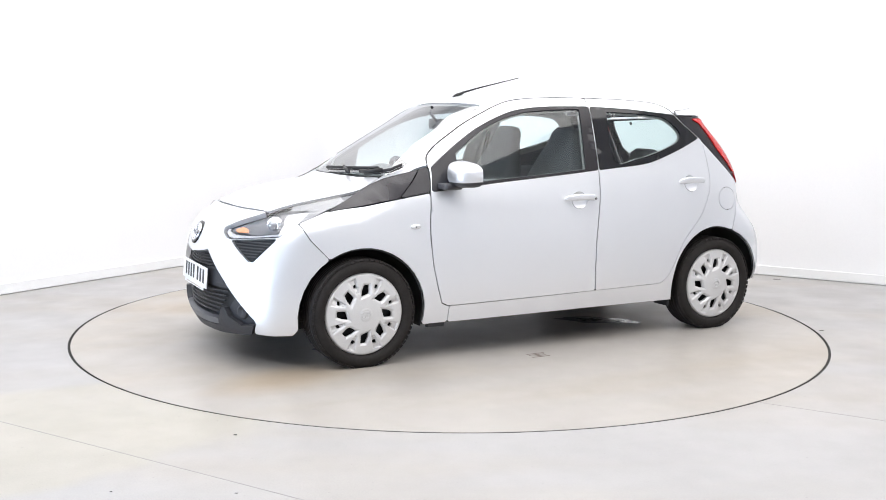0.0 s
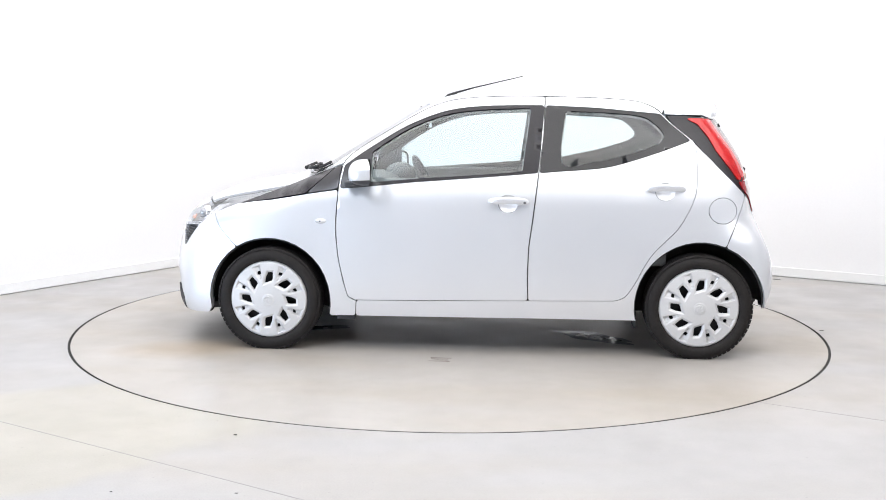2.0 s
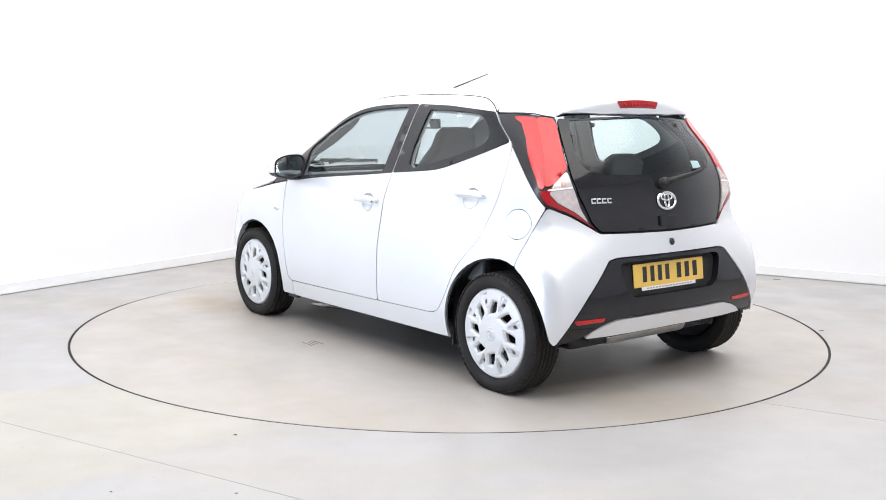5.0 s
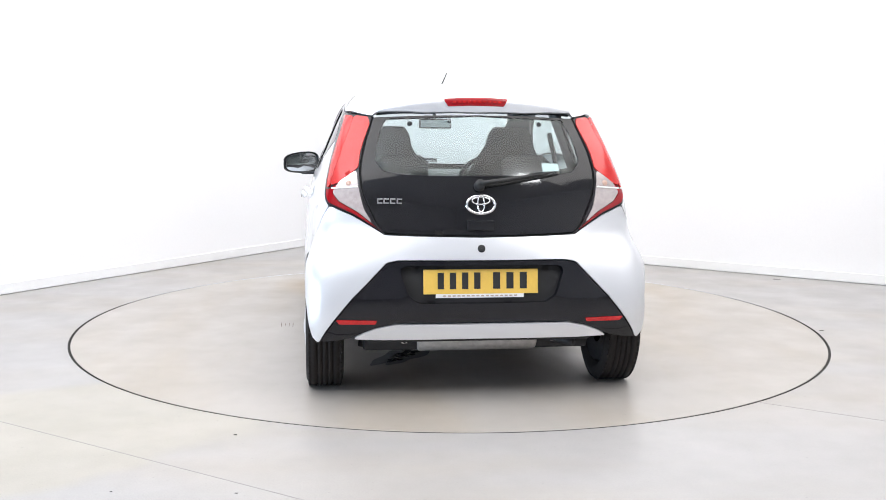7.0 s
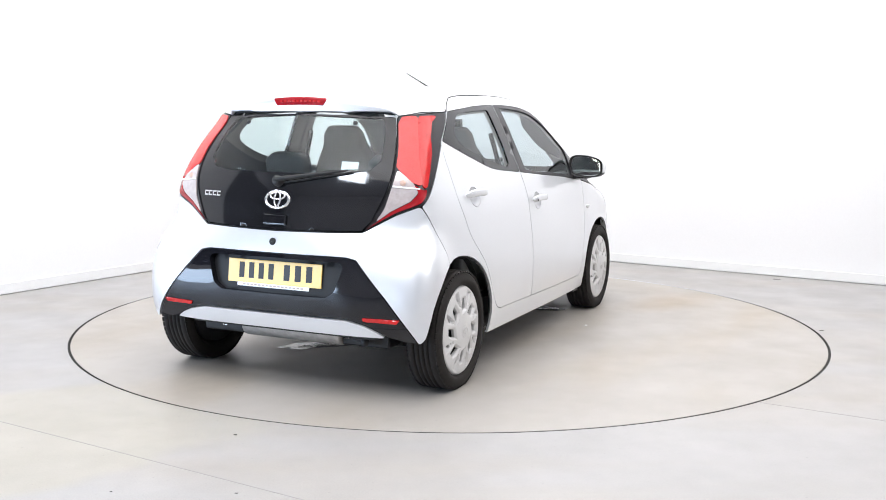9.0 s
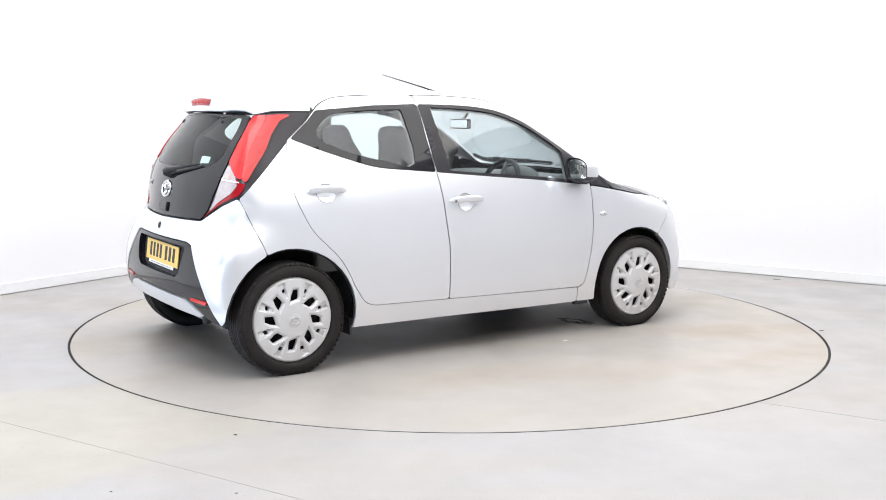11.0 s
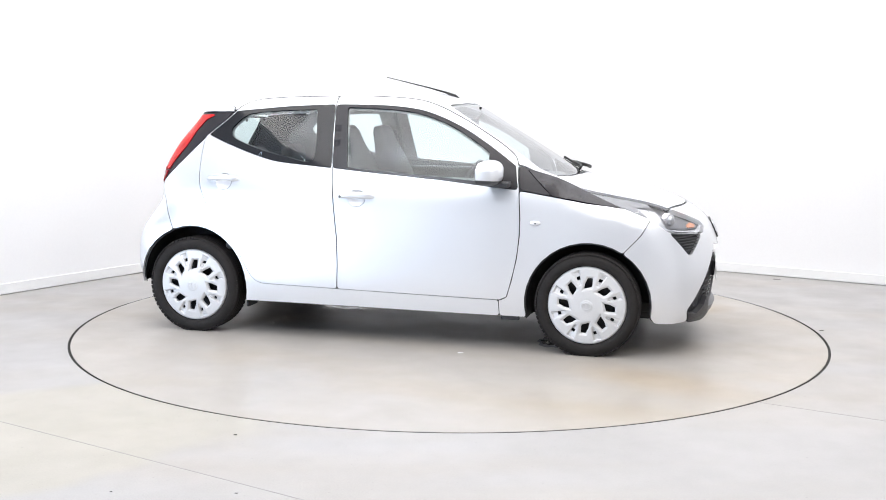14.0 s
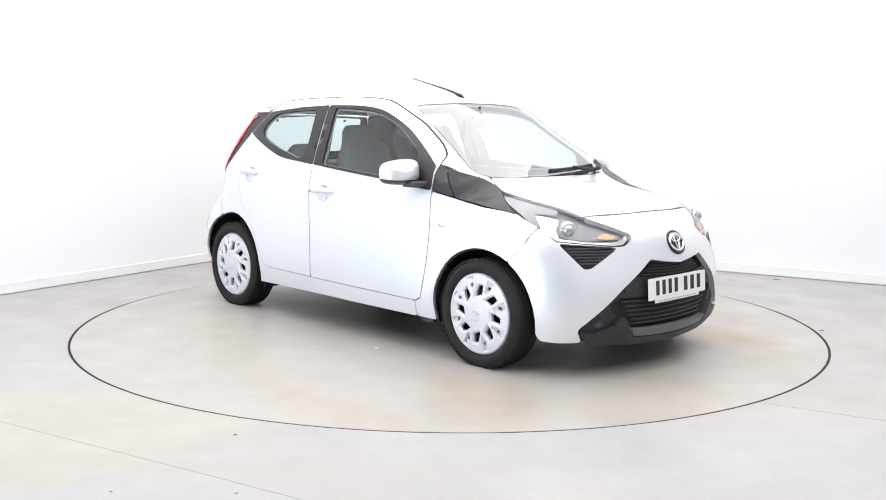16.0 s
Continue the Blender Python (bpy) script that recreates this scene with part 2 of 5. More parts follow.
class Top:
    def to(self, pts):
        return [(p[0], p[1]) for p in pts]

    def back(self, q):
        z = np.zeros(len(q))
        p = reach(np.stack([q[:, 0], q[:, 1], z + 0.5], 1), np.stack([z, z, z + 1], 1))
        return p, slope(p)


class Round:
    """Rays from an upright axis at x0: for what wraps round the car's front (s = 1) or rear (s = -1)."""
    def __init__(self, x0, s):
        self.x0, self.s = x0, s

    def to(self, pts):
        return [(0.8 * math.atan2(p[1], self.s * (p[0] - self.x0)), p[2]) for p in pts]

    def back(self, q):
        a, z = q[:, 0] / 0.8, np.zeros(len(q))
        p = reach(np.stack([z + self.x0, z, q[:, 1]], 1), np.stack([self.s * np.cos(a), np.sin(a), z], 1))
        return p, slope(p)


TOP, FRONT, REAR = Top(), Round(1.0, 1), Round(-0.75, -1)


def flank(pts, s):
    """Points of the right-hand side, carried to side s (-1 right, 1 left)."""
    return [(p[0], s * abs(p[1]), p[2]) if len(p) == 3 else p for p in pts]


def both(pts):
    """A half outline from the middle to the middle, completed by its mirror image."""
    left = [(p[0], abs(p[1]), p[2]) for p in pts]
    return left + [(x, -y, z) for x, y, z in reversed(left) if y > 1e-6]


class Over:
    """Rays from a level axis across the car: for what rolls over from the roof to the rear."""
    def __init__(self, x0, z0):
        self.x0, self.z0 = x0, z0

    def to(self, pts):
        return [(p[1], 0.25 * math.atan2(self.x0 - p[0], p[2] - self.z0)) for p in pts]

    def back(self, q):
        a, z = q[:, 1] / 0.25, np.zeros(len(q))
        p = reach(np.stack([z + self.x0, q[:, 0], z + self.z0], 1), np.stack([-np.sin(a), z, np.cos(a)], 1))
        return p, slope(p)


def panel(name, chart, outline, holes, mat, parent, label="", backed=None, **kw):
    """A panel of the skin; backed: also a dark sheet behind it, to shade its joints."""
    ob = part(name, sheet(chart.to(outline), [chart.to(h) for h in holes], chart.back, **kw), mat, parent, label)
    if backed:
        bm = sheet(chart.to(outline), [chart.to(h) for h in holes], chart.back, gap=-0.007, lift=-0.014, depth=0)
        part("backing_panel", bm, backed, ob, "dark backing sheet that shades the panel joints")
    return ob


class Radial:
    """Rays from one point inside the body: for corners that turn two ways."""
    def __init__(self, c):
        self.c = np.array(c, float)

    def to(self, pts):
        out = []
        for p in pts:
            d = np.array(p) - self.c
            out.append((0.5 * math.atan2(d[1], -d[0]), 0.5 * math.atan2(d[2], math.hypot(d[0], d[1]))))
        return out

    def back(self, q):
        a, e = q[:, 0] / 0.5, q[:, 1] / 0.5
        w = np.stack([-np.cos(a) * np.cos(e), np.sin(a) * np.cos(e), np.sin(e)], 1)
        p = reach(np.repeat(self.c[None], len(q), 0), w)
        return p, slope(p)


def spline(pts, n=4):
    """An open smooth line through points."""
    p = [Vector(q) for q in pts]
    out = []
    for i in range(len(p) - 1):
        a, b, c, d = p[max(i - 1, 0)], p[i], p[i + 1], p[min(i + 2, len(p) - 1)]
        for k in range(n):
            t = k / n
            out.append(tuple(0.5 * (2 * b + (c - a) * t + (2 * a - 5 * b + 4 * c - d) * t * t + (3 * b - a - 3 * c + d) * t ** 3)))
    return out + [tuple(p[-1])]


def ellipse(cx, cz, a, b, n=28):
    return [(cx + a * math.cos(2 * math.pi * k / n), cz + b * math.sin(2 * math.pi * k / n)) for k in range(n)]


def arc(cx, cz, r, a0, a1, n=14):
    return [(cx + r * math.cos(radians(a0 + (a1 - a0) * k / n)), cz + r * math.sin(radians(a0 + (a1 - a0) * k / n))) for k in range(n + 1)]


def box(bm, cx, cy, cz, sx, sy, sz, bevel=0.0, m=None):
    got = bmesh.ops.create_cube(bm, size=1.0, matrix=(m or Matrix()) @ Matrix.Translation((cx, cy, cz)) @ Matrix.Diagonal((sx, sy, sz, 1)))
    if bevel:
        es = {e for v in got["verts"] for e in v.link_edges}
        bmesh.ops.bevel(bm, geom=list(es), offset=bevel, segments=3, affect="EDGES", profile=0.6)
    return bm


def boxed(*a, **k):
    return box(bmesh.new(), *a, **k)


def lathe(profile, n=64, axis="y", closed=False):
    """Turns (radius, height) pairs round an axis."""
    bm = bmesh.new()
    rings = []
    for r, h in profile:
        ring = []
        for k in range(n):
            a = 2 * math.pi * k / n
            c, s = r * math.cos(a), r * math.sin(a)
            ring.append(bm.verts.new((c, h, s) if axis == "y" else (c, s, h)))
        rings.append(ring)
    pairs = list(zip(rings, rings[1:])) + ([(rings[-1], rings[0])] if closed else [])
    for a, b in pairs:
        for k in range(n):
            j = (k + 1) % n
            bm.faces.new((a[k], a[j], b[j], b[k]))
    bmesh.ops.recalc_face_normals(bm, faces=bm.faces)
    return bm


def tube(path, r, n=10, bm=None):
    """A round bar along a path; r is one radius or one for each point."""
    bm = bm or bmesh.new()
    pts = [Vector(p) for p in path]
    rs = [r] * len(pts) if not isinstance(r, (list, tuple)) else r
    rings = []
    for i, p in enumerate(pts):
        t = (pts[min(i + 1, len(pts) - 1)] - pts[max(i - 1, 0)]).normalized()
        q = t.to_track_quat("Z", "Y")
        rings.append([bm.verts.new(p + q @ Vector((rs[i] * math.cos(2 * math.pi * k / n), rs[i] * math.sin(2 * math.pi * k / n), 0))) for k in range(n)])
    for a, b in zip(rings, rings[1:]):
        for k in range(n):
            bm.faces.new((a[k], a[(k + 1) % n], b[(k + 1) % n], b[k]))
    bm.faces.new(rings[0][::-1])
    bm.faces.new(rings[-1])
    return bm


def ellipsoid(bm, c, s, m=None, seg=24, power=1.0):
    got = bmesh.ops.create_uvsphere(bm, u_segments=seg, v_segments=seg // 2, radius=1)
    for v in got["verts"]:
        p = v.co
        if power != 1.0:
            p = Vector([math.copysign(abs(a) ** power, a) for a in p])
        p = Vector((p.x * s[0], p.y * s[1], p.z * s[2]))
        v.co = (m @ p if m else p) + Vector(c)
    return bm
# ---- the room ----
CORNER = Vector((-1.035, 4.314, 0))
ALONG = Vector((-0.5225, -0.8526, 0))       # along the wall that runs towards the camera
ACROSS = Vector((0.8526, -0.5225, 0))
LONG, WIDE, HIGH = 13.0, 11.0, 4.1
DOOR_0, DOOR_1 = 7.3, 12.3               # the vehicle door, along the west wall
ROOM = Matrix(((ALONG.x, ACROSS.x, 0, CORNER.x), (ALONG.y, ACROSS.y, 0, CORNER.y), (0, 0, 1, 0), (0, 0, 0, 1)))


def floor_material(name, shade, stain, patches=()):
    """Pale grey resin floor: fine grit, cloudy wear, warm, dusty stains and tinted patches."""
    m = material(name, shade, 0.42)
    nt = m.node_tree
    b = nt.nodes["Principled BSDF"]
    co = nt.nodes.new("ShaderNodeTexCoord")
    mp = nt.nodes.new("ShaderNodeMapping")
    mp.inputs["Scale"].default_value = (0.35, 1.5, 1)
    mp.inputs["Rotation"].default_value = (0, 0, radians(14))
    nt.links.new(co.outputs["Object"], mp.inputs["Vector"])

    def noise_range(vec, scale, detail, lo, hi, a, c):
        n = nt.nodes.new("ShaderNodeTexNoise")
        n.inputs["Scale"].default_value, n.inputs["Detail"].default_value = scale, detail
        nt.links.new(vec, n.inputs["Vector"])
        r = nt.nodes.new("ShaderNodeMapRange")
        r.inputs["From Min"].default_value, r.inputs["From Max"].default_value = lo, hi
        r.inputs["To Min"].default_value, r.inputs["To Max"].default_value = a, c
        nt.links.new(n.outputs["Fac"], r.inputs["Value"])
        return r.outputs["Result"]
    smear = noise_range(mp.outputs["Vector"], 1.1, 4, 0.45, 0.72, 0, stain)
    mix = nt.nodes.new("ShaderNodeMix")
    mix.data_type = "RGBA"
    mix.inputs["A"].default_value = (*shade, 1)
    mix.inputs["B"].default_value = (shade[0] * 0.96, shade[1] * 0.90, shade[2] * 0.80, 1)
    nt.links.new(smear, mix.inputs["Factor"])
    last = mix.outputs["Result"]
    # tinted patches with ragged edges, dust on the floor: place, turn, size, tint, strength
    for place, turn, size, tint, strength in patches:
        warp = nt.nodes.new("ShaderNodeTexNoise")
        warp.inputs["Scale"].default_value, warp.inputs["Detail"].default_value = 1.2, 5
        nt.links.new(co.outputs["Object"], warp.inputs["Vector"])
        ad = nt.nodes.new("ShaderNodeVectorMath")
        ad.operation = "MULTIPLY_ADD"
        ad.inputs[1].default_value = (0.28 * size[0], 0.28 * size[0], 0)
        nt.links.new(warp.outputs["Color"], ad.inputs[0])
        nt.links.new(co.outputs["Object"], ad.inputs[2])
        m2 = nt.nodes.new("ShaderNodeMapping")
        m2.vector_type = "TEXTURE"
        m2.inputs["Location"].default_value = place
        m2.inputs["Rotation"].default_value = (0, 0, radians(turn))
        m2.inputs["Scale"].default_value = size
        nt.links.new(ad.outputs["Vector"], m2.inputs["Vector"])
        gr = nt.nodes.new("ShaderNodeTexGradient")
        gr.gradient_type = "SPHERICAL"
        nt.links.new(m2.outputs["Vector"], gr.inputs["Vector"])
        rr = nt.nodes.new("ShaderNodeMapRange")
        rr.inputs["From Min"].default_value, rr.inputs["From Max"].default_value = 0.02, 0.16 if size[0] > 1.6 else 0.7
        rr.inputs["To Max"].default_value = strength
        nt.links.new(gr.outputs["Fac"], rr.inputs["Value"])
        mx = nt.nodes.new("ShaderNodeMix")
        mx.data_type = "RGBA"
        mx.inputs["B"].default_value = (shade[0] * tint[0], shade[1] * tint[1], shade[2] * tint[2], 1)
        nt.links.new(last, mx.inputs["A"])
        nt.links.new(rr.outputs["Result"], mx.inputs["Factor"])
        last = mx.outputs["Result"]
    # fine dark grit
    grit = noise_range(co.outputs["Object"], 75, 2, 0.70, 0.76, 1.0, 0.72)
    gv = nt.nodes.new("ShaderNodeVectorMath")
    gv.operation = "SCALE"
    nt.links.new(last, gv.inputs[0])
    nt.links.new(grit, gv.inputs["Scale"])
    last = gv.outputs["Vector"]
    for scale, lo, hi, amount in ((1.3, 0.3, 0.7, 0.045), (9, 0.3, 0.7, 0.025), (160, 0.35, 0.65, 0.045)):
        v = nt.nodes.new("ShaderNodeVectorMath")
        v.operation = "SCALE"
        nt.links.new(last, v.inputs[0])
        nt.links.new(noise_range(co.outputs["Object"], scale, 4, lo, hi, 1 - amount, 1 + amount), v.inputs["Scale"])
        last = v.outputs["Vector"]
    nt.links.new(last, b.inputs["Base Color"])
    nt.links.new(noise_range(co.outputs["Object"], 3.0, 5, 0.3, 0.7, 0.30, 0.5), b.inputs["Roughness"])
    return m


FLOOR = floor_material("pale_resin_floor", (0.364, 0.353, 0.347), 0.8,
                       [((-1.75, -2.25, 0), 34, (1.75, 0.72, 1), (1.05, 1.02, 0.90), 0.9), ((-2.9, -1.35, 0), 8, (1.5, 0.30, 1), (0.98, 0.92, 0.82), 0.6)])
# two warm brown tints on the deck by the car's front corners
TABLE = floor_material("pale_turntable_top", (0.378, 0.353, 0.325), 0.9,
                       [((1.42, 0.95, 0), 20, (0.55, 0.26, 1), (0.94, 0.80, 0.62), 0.75), ((1.42, -1.02, 0), -20, (0.60, 0.28, 1), (0.94, 0.82, 0.66), 0.7)])


def build_floor():
    bm = bmesh.new()
    rings = []
    for r, z in ((TABLE_R + 0.0145, 0.0), (3.2, 0), (5, 0), (9, 0), (16, 0)):
        rings.append([bm.verts.new((r * math.cos(2 * math.pi * k / 192), r * math.sin(2 * math.pi * k / 192), z)) for k in range(192)])
    for a, b in zip(rings, rings[1:]):
        for k in range(192):
            bm.faces.new((a[k], b[k], b[(k + 1) % 192], a[(k + 1) % 192]))
    pit = bmesh.new()                     # dark pit edge under the joint round the turntable
    a, b = ([pit.verts.new((r * math.cos(2 * math.pi * k / 96), r * math.sin(2 * math.pi * k / 96), -0.03)) for k in range(96)] for r in (TABLE_R - 0.10, TABLE_R + 0.10))
    for k in range(96):
        pit.faces.new((a[k], b[k], b[(k + 1) % 96], a[(k + 1) % 96]))
    tagged(part("trim_pit", pit, PLASTIC_DARK, smooth=False), "dark joint round the flush turntable", "floor joint", kind="structure")
    ob = part("floor", bm, FLOOR, smooth=False)
    return tagged(ob, "pale grey resin floor with dusty beige stains", "floor", kind="structure")


SCRATCH = material("scratch_brown", (0.13, 0.09, 0.075), 0.7)
DAMP = material("damp_floor", (0.34, 0.33, 0.325), 0.08, 0, 0, (6, 0.08, 30, 0.05))
OIL = material("oil_black", (0.012, 0.012, 0.013), 0.2)
JOINT = material("floor_joint", (0.315, 0.305, 0.295), 0.7)


def build_joints():
    for n, (x0, y0, x1, y1) in enumerate(((-1.95, -2.13, -0.40, -3.05), (1.43, -1.77, 3.6, -3.02))):
        d = Vector((x1 - x0, y1 - y0, 0))
        m = Matrix.Translation(((x0 + x1) / 2, (y0 + y1) / 2, 0.0004)) @ Matrix.Rotation(math.atan2(d.y, d.x), 4, "Z")
        ob = part("trim_joint_%d" % (n + 1), boxed(0, 0, 0, d.length, 0.0035, 0.001, m=m), JOINT, smooth=False)
        tagged(ob, "hairline joint in the resin floor", "floor joint", kind="structure")
    rnd = random.Random(11)
    for x, y, w in ((2.674, 1.832, 0.05), (-0.86, -2.32, 0.012), (2.30, -0.17, 0.02), (-1.15, -2.95, 0.01), (-0.72, -2.95, 0.01)):
        bm = bmesh.new()
        bm.faces.new([bm.verts.new((x + w * rnd.uniform(0.4, 1) * math.cos(j * 0.9), y + 0.35 * w * math.sin(j * 0.9), 0.002)) for j in range(7)])
        bmesh.ops.solidify(bm, geom=bm.faces[:], thickness=0.002)
        tagged(part("grit_flake", bm, OIL, smooth=False), "small dark flake of dirt on the floor", "dirt", "dirt on the floor")


def build_walls():
    for name, c, s in (("wall_north", (-0.1, WIDE / 2, HIGH / 2), (0.2, WIDE - 0.004, HIGH)),
                       ("wall_east", (LONG / 2, WIDE + 0.1, HIGH / 2), (LONG + 0.4, 0.2, HIGH)),
                       ("wall_south", (LONG + 0.1, WIDE / 2, HIGH / 2), (0.2, WIDE - 0.004, HIGH))):
        ob = part(name, boxed(*c, *s, m=ROOM), WALL, smooth=False)
        tagged(ob, "plain white painted studio wall", "wall", kind="structure")
    bm = bmesh.new()                      # the west wall, with the opening of the vehicle door
    box(bm, (DOOR_0 - 0.2) / 2, -0.1, HIGH / 2, DOOR_0 + 0.2, 0.2, HIGH, m=ROOM)
    box(bm, (DOOR_1 + LONG + 0.2) / 2, -0.1, HIGH / 2, LONG + 0.2 - DOOR_1, 0.2, HIGH, m=ROOM)
    box(bm, (DOOR_0 + DOOR_1) / 2, -0.1, (HIGH + 3.3) / 2, DOOR_1 - DOOR_0, 0.2, HIGH - 3.3, m=ROOM)
    tagged(part("wall_west", bm, WALL, smooth=False), "white wall with a wide vehicle doorway", "wall", kind="structure")
    for name, c, s in (("baseboard_west", (DOOR_0 / 2, 0.006, 0.0425), (DOOR_0, 0.012, 0.075)), ("baseboard_north", (0.006, WIDE / 2, 0.0425), (0.012, WIDE - 0.03, 0.075))):
        ob = part(name, boxed(*c, *s, bevel=0.003, m=ROOM), SKIRT, smooth=False)
        tagged(ob, "low white painted skirting board", "baseboard", kind="structure")
    bm = bmesh.new()                      # cove added in the inner corner to blend the two walls' brightness
    rad, n = 0.55, 16
    for z0, z1 in ((0.001, HIGH - 0.001),):
        cols = []
        for k in range(n + 1):
            t = math.pi / 2 * k / n
            p = (rad - rad * math.cos(t) + 0.0008, rad - rad * math.sin(t) + 0.0008)
            cols.append([bm.verts.new(ROOM @ Vector((p[0], p[1], z))) for z in (z0, z1)])
        for c, d in zip(cols, cols[1:]):
            bm.faces.new((c[0], d[0], d[1], c[1]))
    tagged(part("wall_corner", bm, WALL), "white cove added to blend the inner wall corner", "wall", kind="structure")
    tagged(part("ceiling", boxed(LONG / 2, WIDE / 2, HIGH + 0.1, LONG + 0.4, WIDE + 0.4, 0.2, m=ROOM), WALL, smooth=False),
           "plain white ceiling", "ceiling", kind="structure")
    shutter = new("roller_shutter")
    tagged(shutter, "dark slatted roller shutter, half raised", "shutter")
    for k in range(24):
        part("slat", boxed((DOOR_0 + DOOR_1) / 2, -0.06, 1.20 + 0.09 * k, DOOR_1 - DOOR_0 - 0.02, 0.03, 0.082, 0.008, ROOM), STEEL_BLACK, shutter, smooth=False)


def build_table():
    top = new("turntable")
    tagged(top, "round flush vehicle turntable with pale worn top", "turntable")
    bm = bmesh.new()
    rings = []
    for r, z in ((0.4, 0), (1.2, 0), (TABLE_R - 0.03, 0), (TABLE_R - 0.002, 0.0), (TABLE_R, -0.002)):
        rings.append([bm.verts.new((r * math.cos(2 * math.pi * k / 192), r * math.sin(2 * math.pi * k / 192), z)) for k in range(192)])
    bm.faces.new(rings[0])
    for a, b in zip(rings, rings[1:]):
        for k in range(192):
            bm.faces.new((a[k], b[k], b[(k + 1) % 192], a[(k + 1) % 192]))
    part("deck", bm, TABLE, top, smooth=False)
    # wear on the deck: a cluster of fine scratches, two oily damp spots and a chip of paper
    turn = pose(CAR_X, CAR_Y, 0)
    for k in range(4):
        part("scratch", boxed(0.205 + 0.006 * (k % 2), 0.895 + 0.024 * k, 0.001, 0.112 - 0.018 * (k % 3), 0.0032, 0.002, m=turn), SCRATCH, top, "thin dark scratch", smooth=False)
    part("paper_chip", boxed(0.50, -0.90, 0.003, 0.030, 0.018, 0.003, 0.001, turn), PLATE_WHITE, top, "tiny white chip", smooth=False)
    rnd = random.Random(5)
    for cx, cy, a, b, ang in ((-0.66, 0.285, 0.27, 0.09, 148), (1.04, 0.21, 0.20, 0.075, 20), (0.93, -0.50, 0.12, 0.07, 110)):
        bm = bmesh.new()
        ph = [rnd.uniform(0, 6.3) for _ in range(4)]
        rim = []
        for k in range(48):
            t = 2 * math.pi * k / 48
            w = 1 + 0.16 * math.sin(2 * t + ph[0]) + 0.10 * math.sin(5 * t + ph[1]) + 0.07 * math.sin(9 * t + ph[2])
            u, v = a * w * math.cos(t), b * w * math.sin(t)
            c, s = math.cos(radians(ang)), math.sin(radians(ang))
            rim.append(bm.verts.new(turn @ Vector((cx + u * c - v * s, cy + u * s + v * c, 0.0012))))
        bm.faces.new(rim)
        damp = part("damp_patch", bm, DAMP, top, "glossy damp patch", smooth=False)
        bm = bmesh.new()
        for k in range(70):
            r, t = rnd.random() ** 0.7, rnd.uniform(0, 6.3)
            u, v = 0.62 * a * r * math.cos(t), 0.55 * b * r * math.sin(t)
            q = turn @ Vector((cx + u * c - v * s, cy + u * s + v * c, 0.0018))
            e = rnd.uniform(0.006, 0.017)
            bm.faces.new([bm.verts.new(q + Vector((e * rnd.uniform(0.7, 1.3) * math.cos(j * 1.047), e * math.sin(j * 1.047), 0.00002 * k))) for j in range(6)])
        tagged(part("oil_specks", bm, OIL, damp, "black oil specks", smooth=False), kind="stuff")
    bm = lathe([(TABLE_R - 0.03, -0.006), (TABLE_R + 0.03, -0.006)], 192, "z")
    ob = part("trim", bm, GAP, smooth=False)
    tagged(ob, "dark joint round the turntable", "joint", kind="structure")
    return top


# ---- wheels ----


# openings of the wheel cover as (radius, offset clockwise) in one of its eight sectors
SLOT = [(0.094, -0.022), (0.126, -0.017), (0.157, -0.004), (0.158, 0.025), (0.122, 0.025), (0.108, 0.021)]
SMALL = [(0.149, -0.011), (0.170, -0.010), (0.171, 0.011), (0.151, 0.009)]
POCKET = [(0.122, -0.009), (0.150, -0.018), (0.203, -0.030), (0.203, 0.020), (0.150, 0.014), (0.122, 0.009)]
SLOT, SMALL, POCKET = ([(0.965 * u, 0.965 * v) for u, v in p] for p in (SLOT, SMALL, POCKET))
SMALL_AT = 25.0                          # degrees from an opening to the small one


def sector(q, s, at):
    """(radius, offset) of points in the nearest of eight sectors round the angle at."""
    r = np.hypot(q[:, 0], q[:, 1])
    ang = np.degrees(np.arctan2(-s * q[:, 0], q[:, 1])) - at
    ang = np.radians((ang + 22.5) % 45 - 22.5)
    return r * np.cos(ang), r * np.sin(ang)


def beyond(u, v, poly):
    """How far outside a convex outline points lie (below zero within)."""
    p = np.array(poly)
    c = p.mean(0)
    out = np.full(len(u), -1.0)
    for a, b in zip(p, np.roll(p, -1, 0)):
        e = b - a
        nrm = np.array([e[1], -e[0]]) / np.linalg.norm(e)
        if nrm @ (c - a) > 0:
            nrm = -nrm
        out = np.maximum(out, (u - a[0]) * nrm[0] + (v - a[1]) * nrm[1])
    return out


def cover_place(q, s, at):
    """The moulded wheel cover: dished round its openings, with pockets between forked spokes."""
    r = np.hypot(q[:, 0], q[:, 1])
    h = 0.006 + 0.020 * np.cos(np.clip(r / 0.21, 0, 1) * 1.5)
    u, v = sector(q, s, at)
    dish = np.clip(1 - beyond(u, v, SLOT) / 0.010, 0, 1)
    u, v = sector(q, s, at + SMALL_AT)
    pocket = np.clip(-beyond(u, v, POCKET) / 0.006, 0, 1)
    floor = np.clip((v + 0.024) / 0.03, 0.35, 1)
    boss = np.exp(-((u - 0.129) ** 2 + v ** 2) / 0.005 ** 2)
    h = h - 0.009 * dish - 0.015 * pocket * floor + 0.007 * boss
    h = h - 0.012 * np.clip((r - 0.204) / 0.010, 0, 1) ** 2 + 0.002 * np.clip((0.034 - r) / 0.004, 0, 1)
    p = np.stack([q[:, 0], s * (h + 0.070), q[:, 1]], 1)
    n = np.zeros_like(p)
    n[:, 1] = s
    return p, n


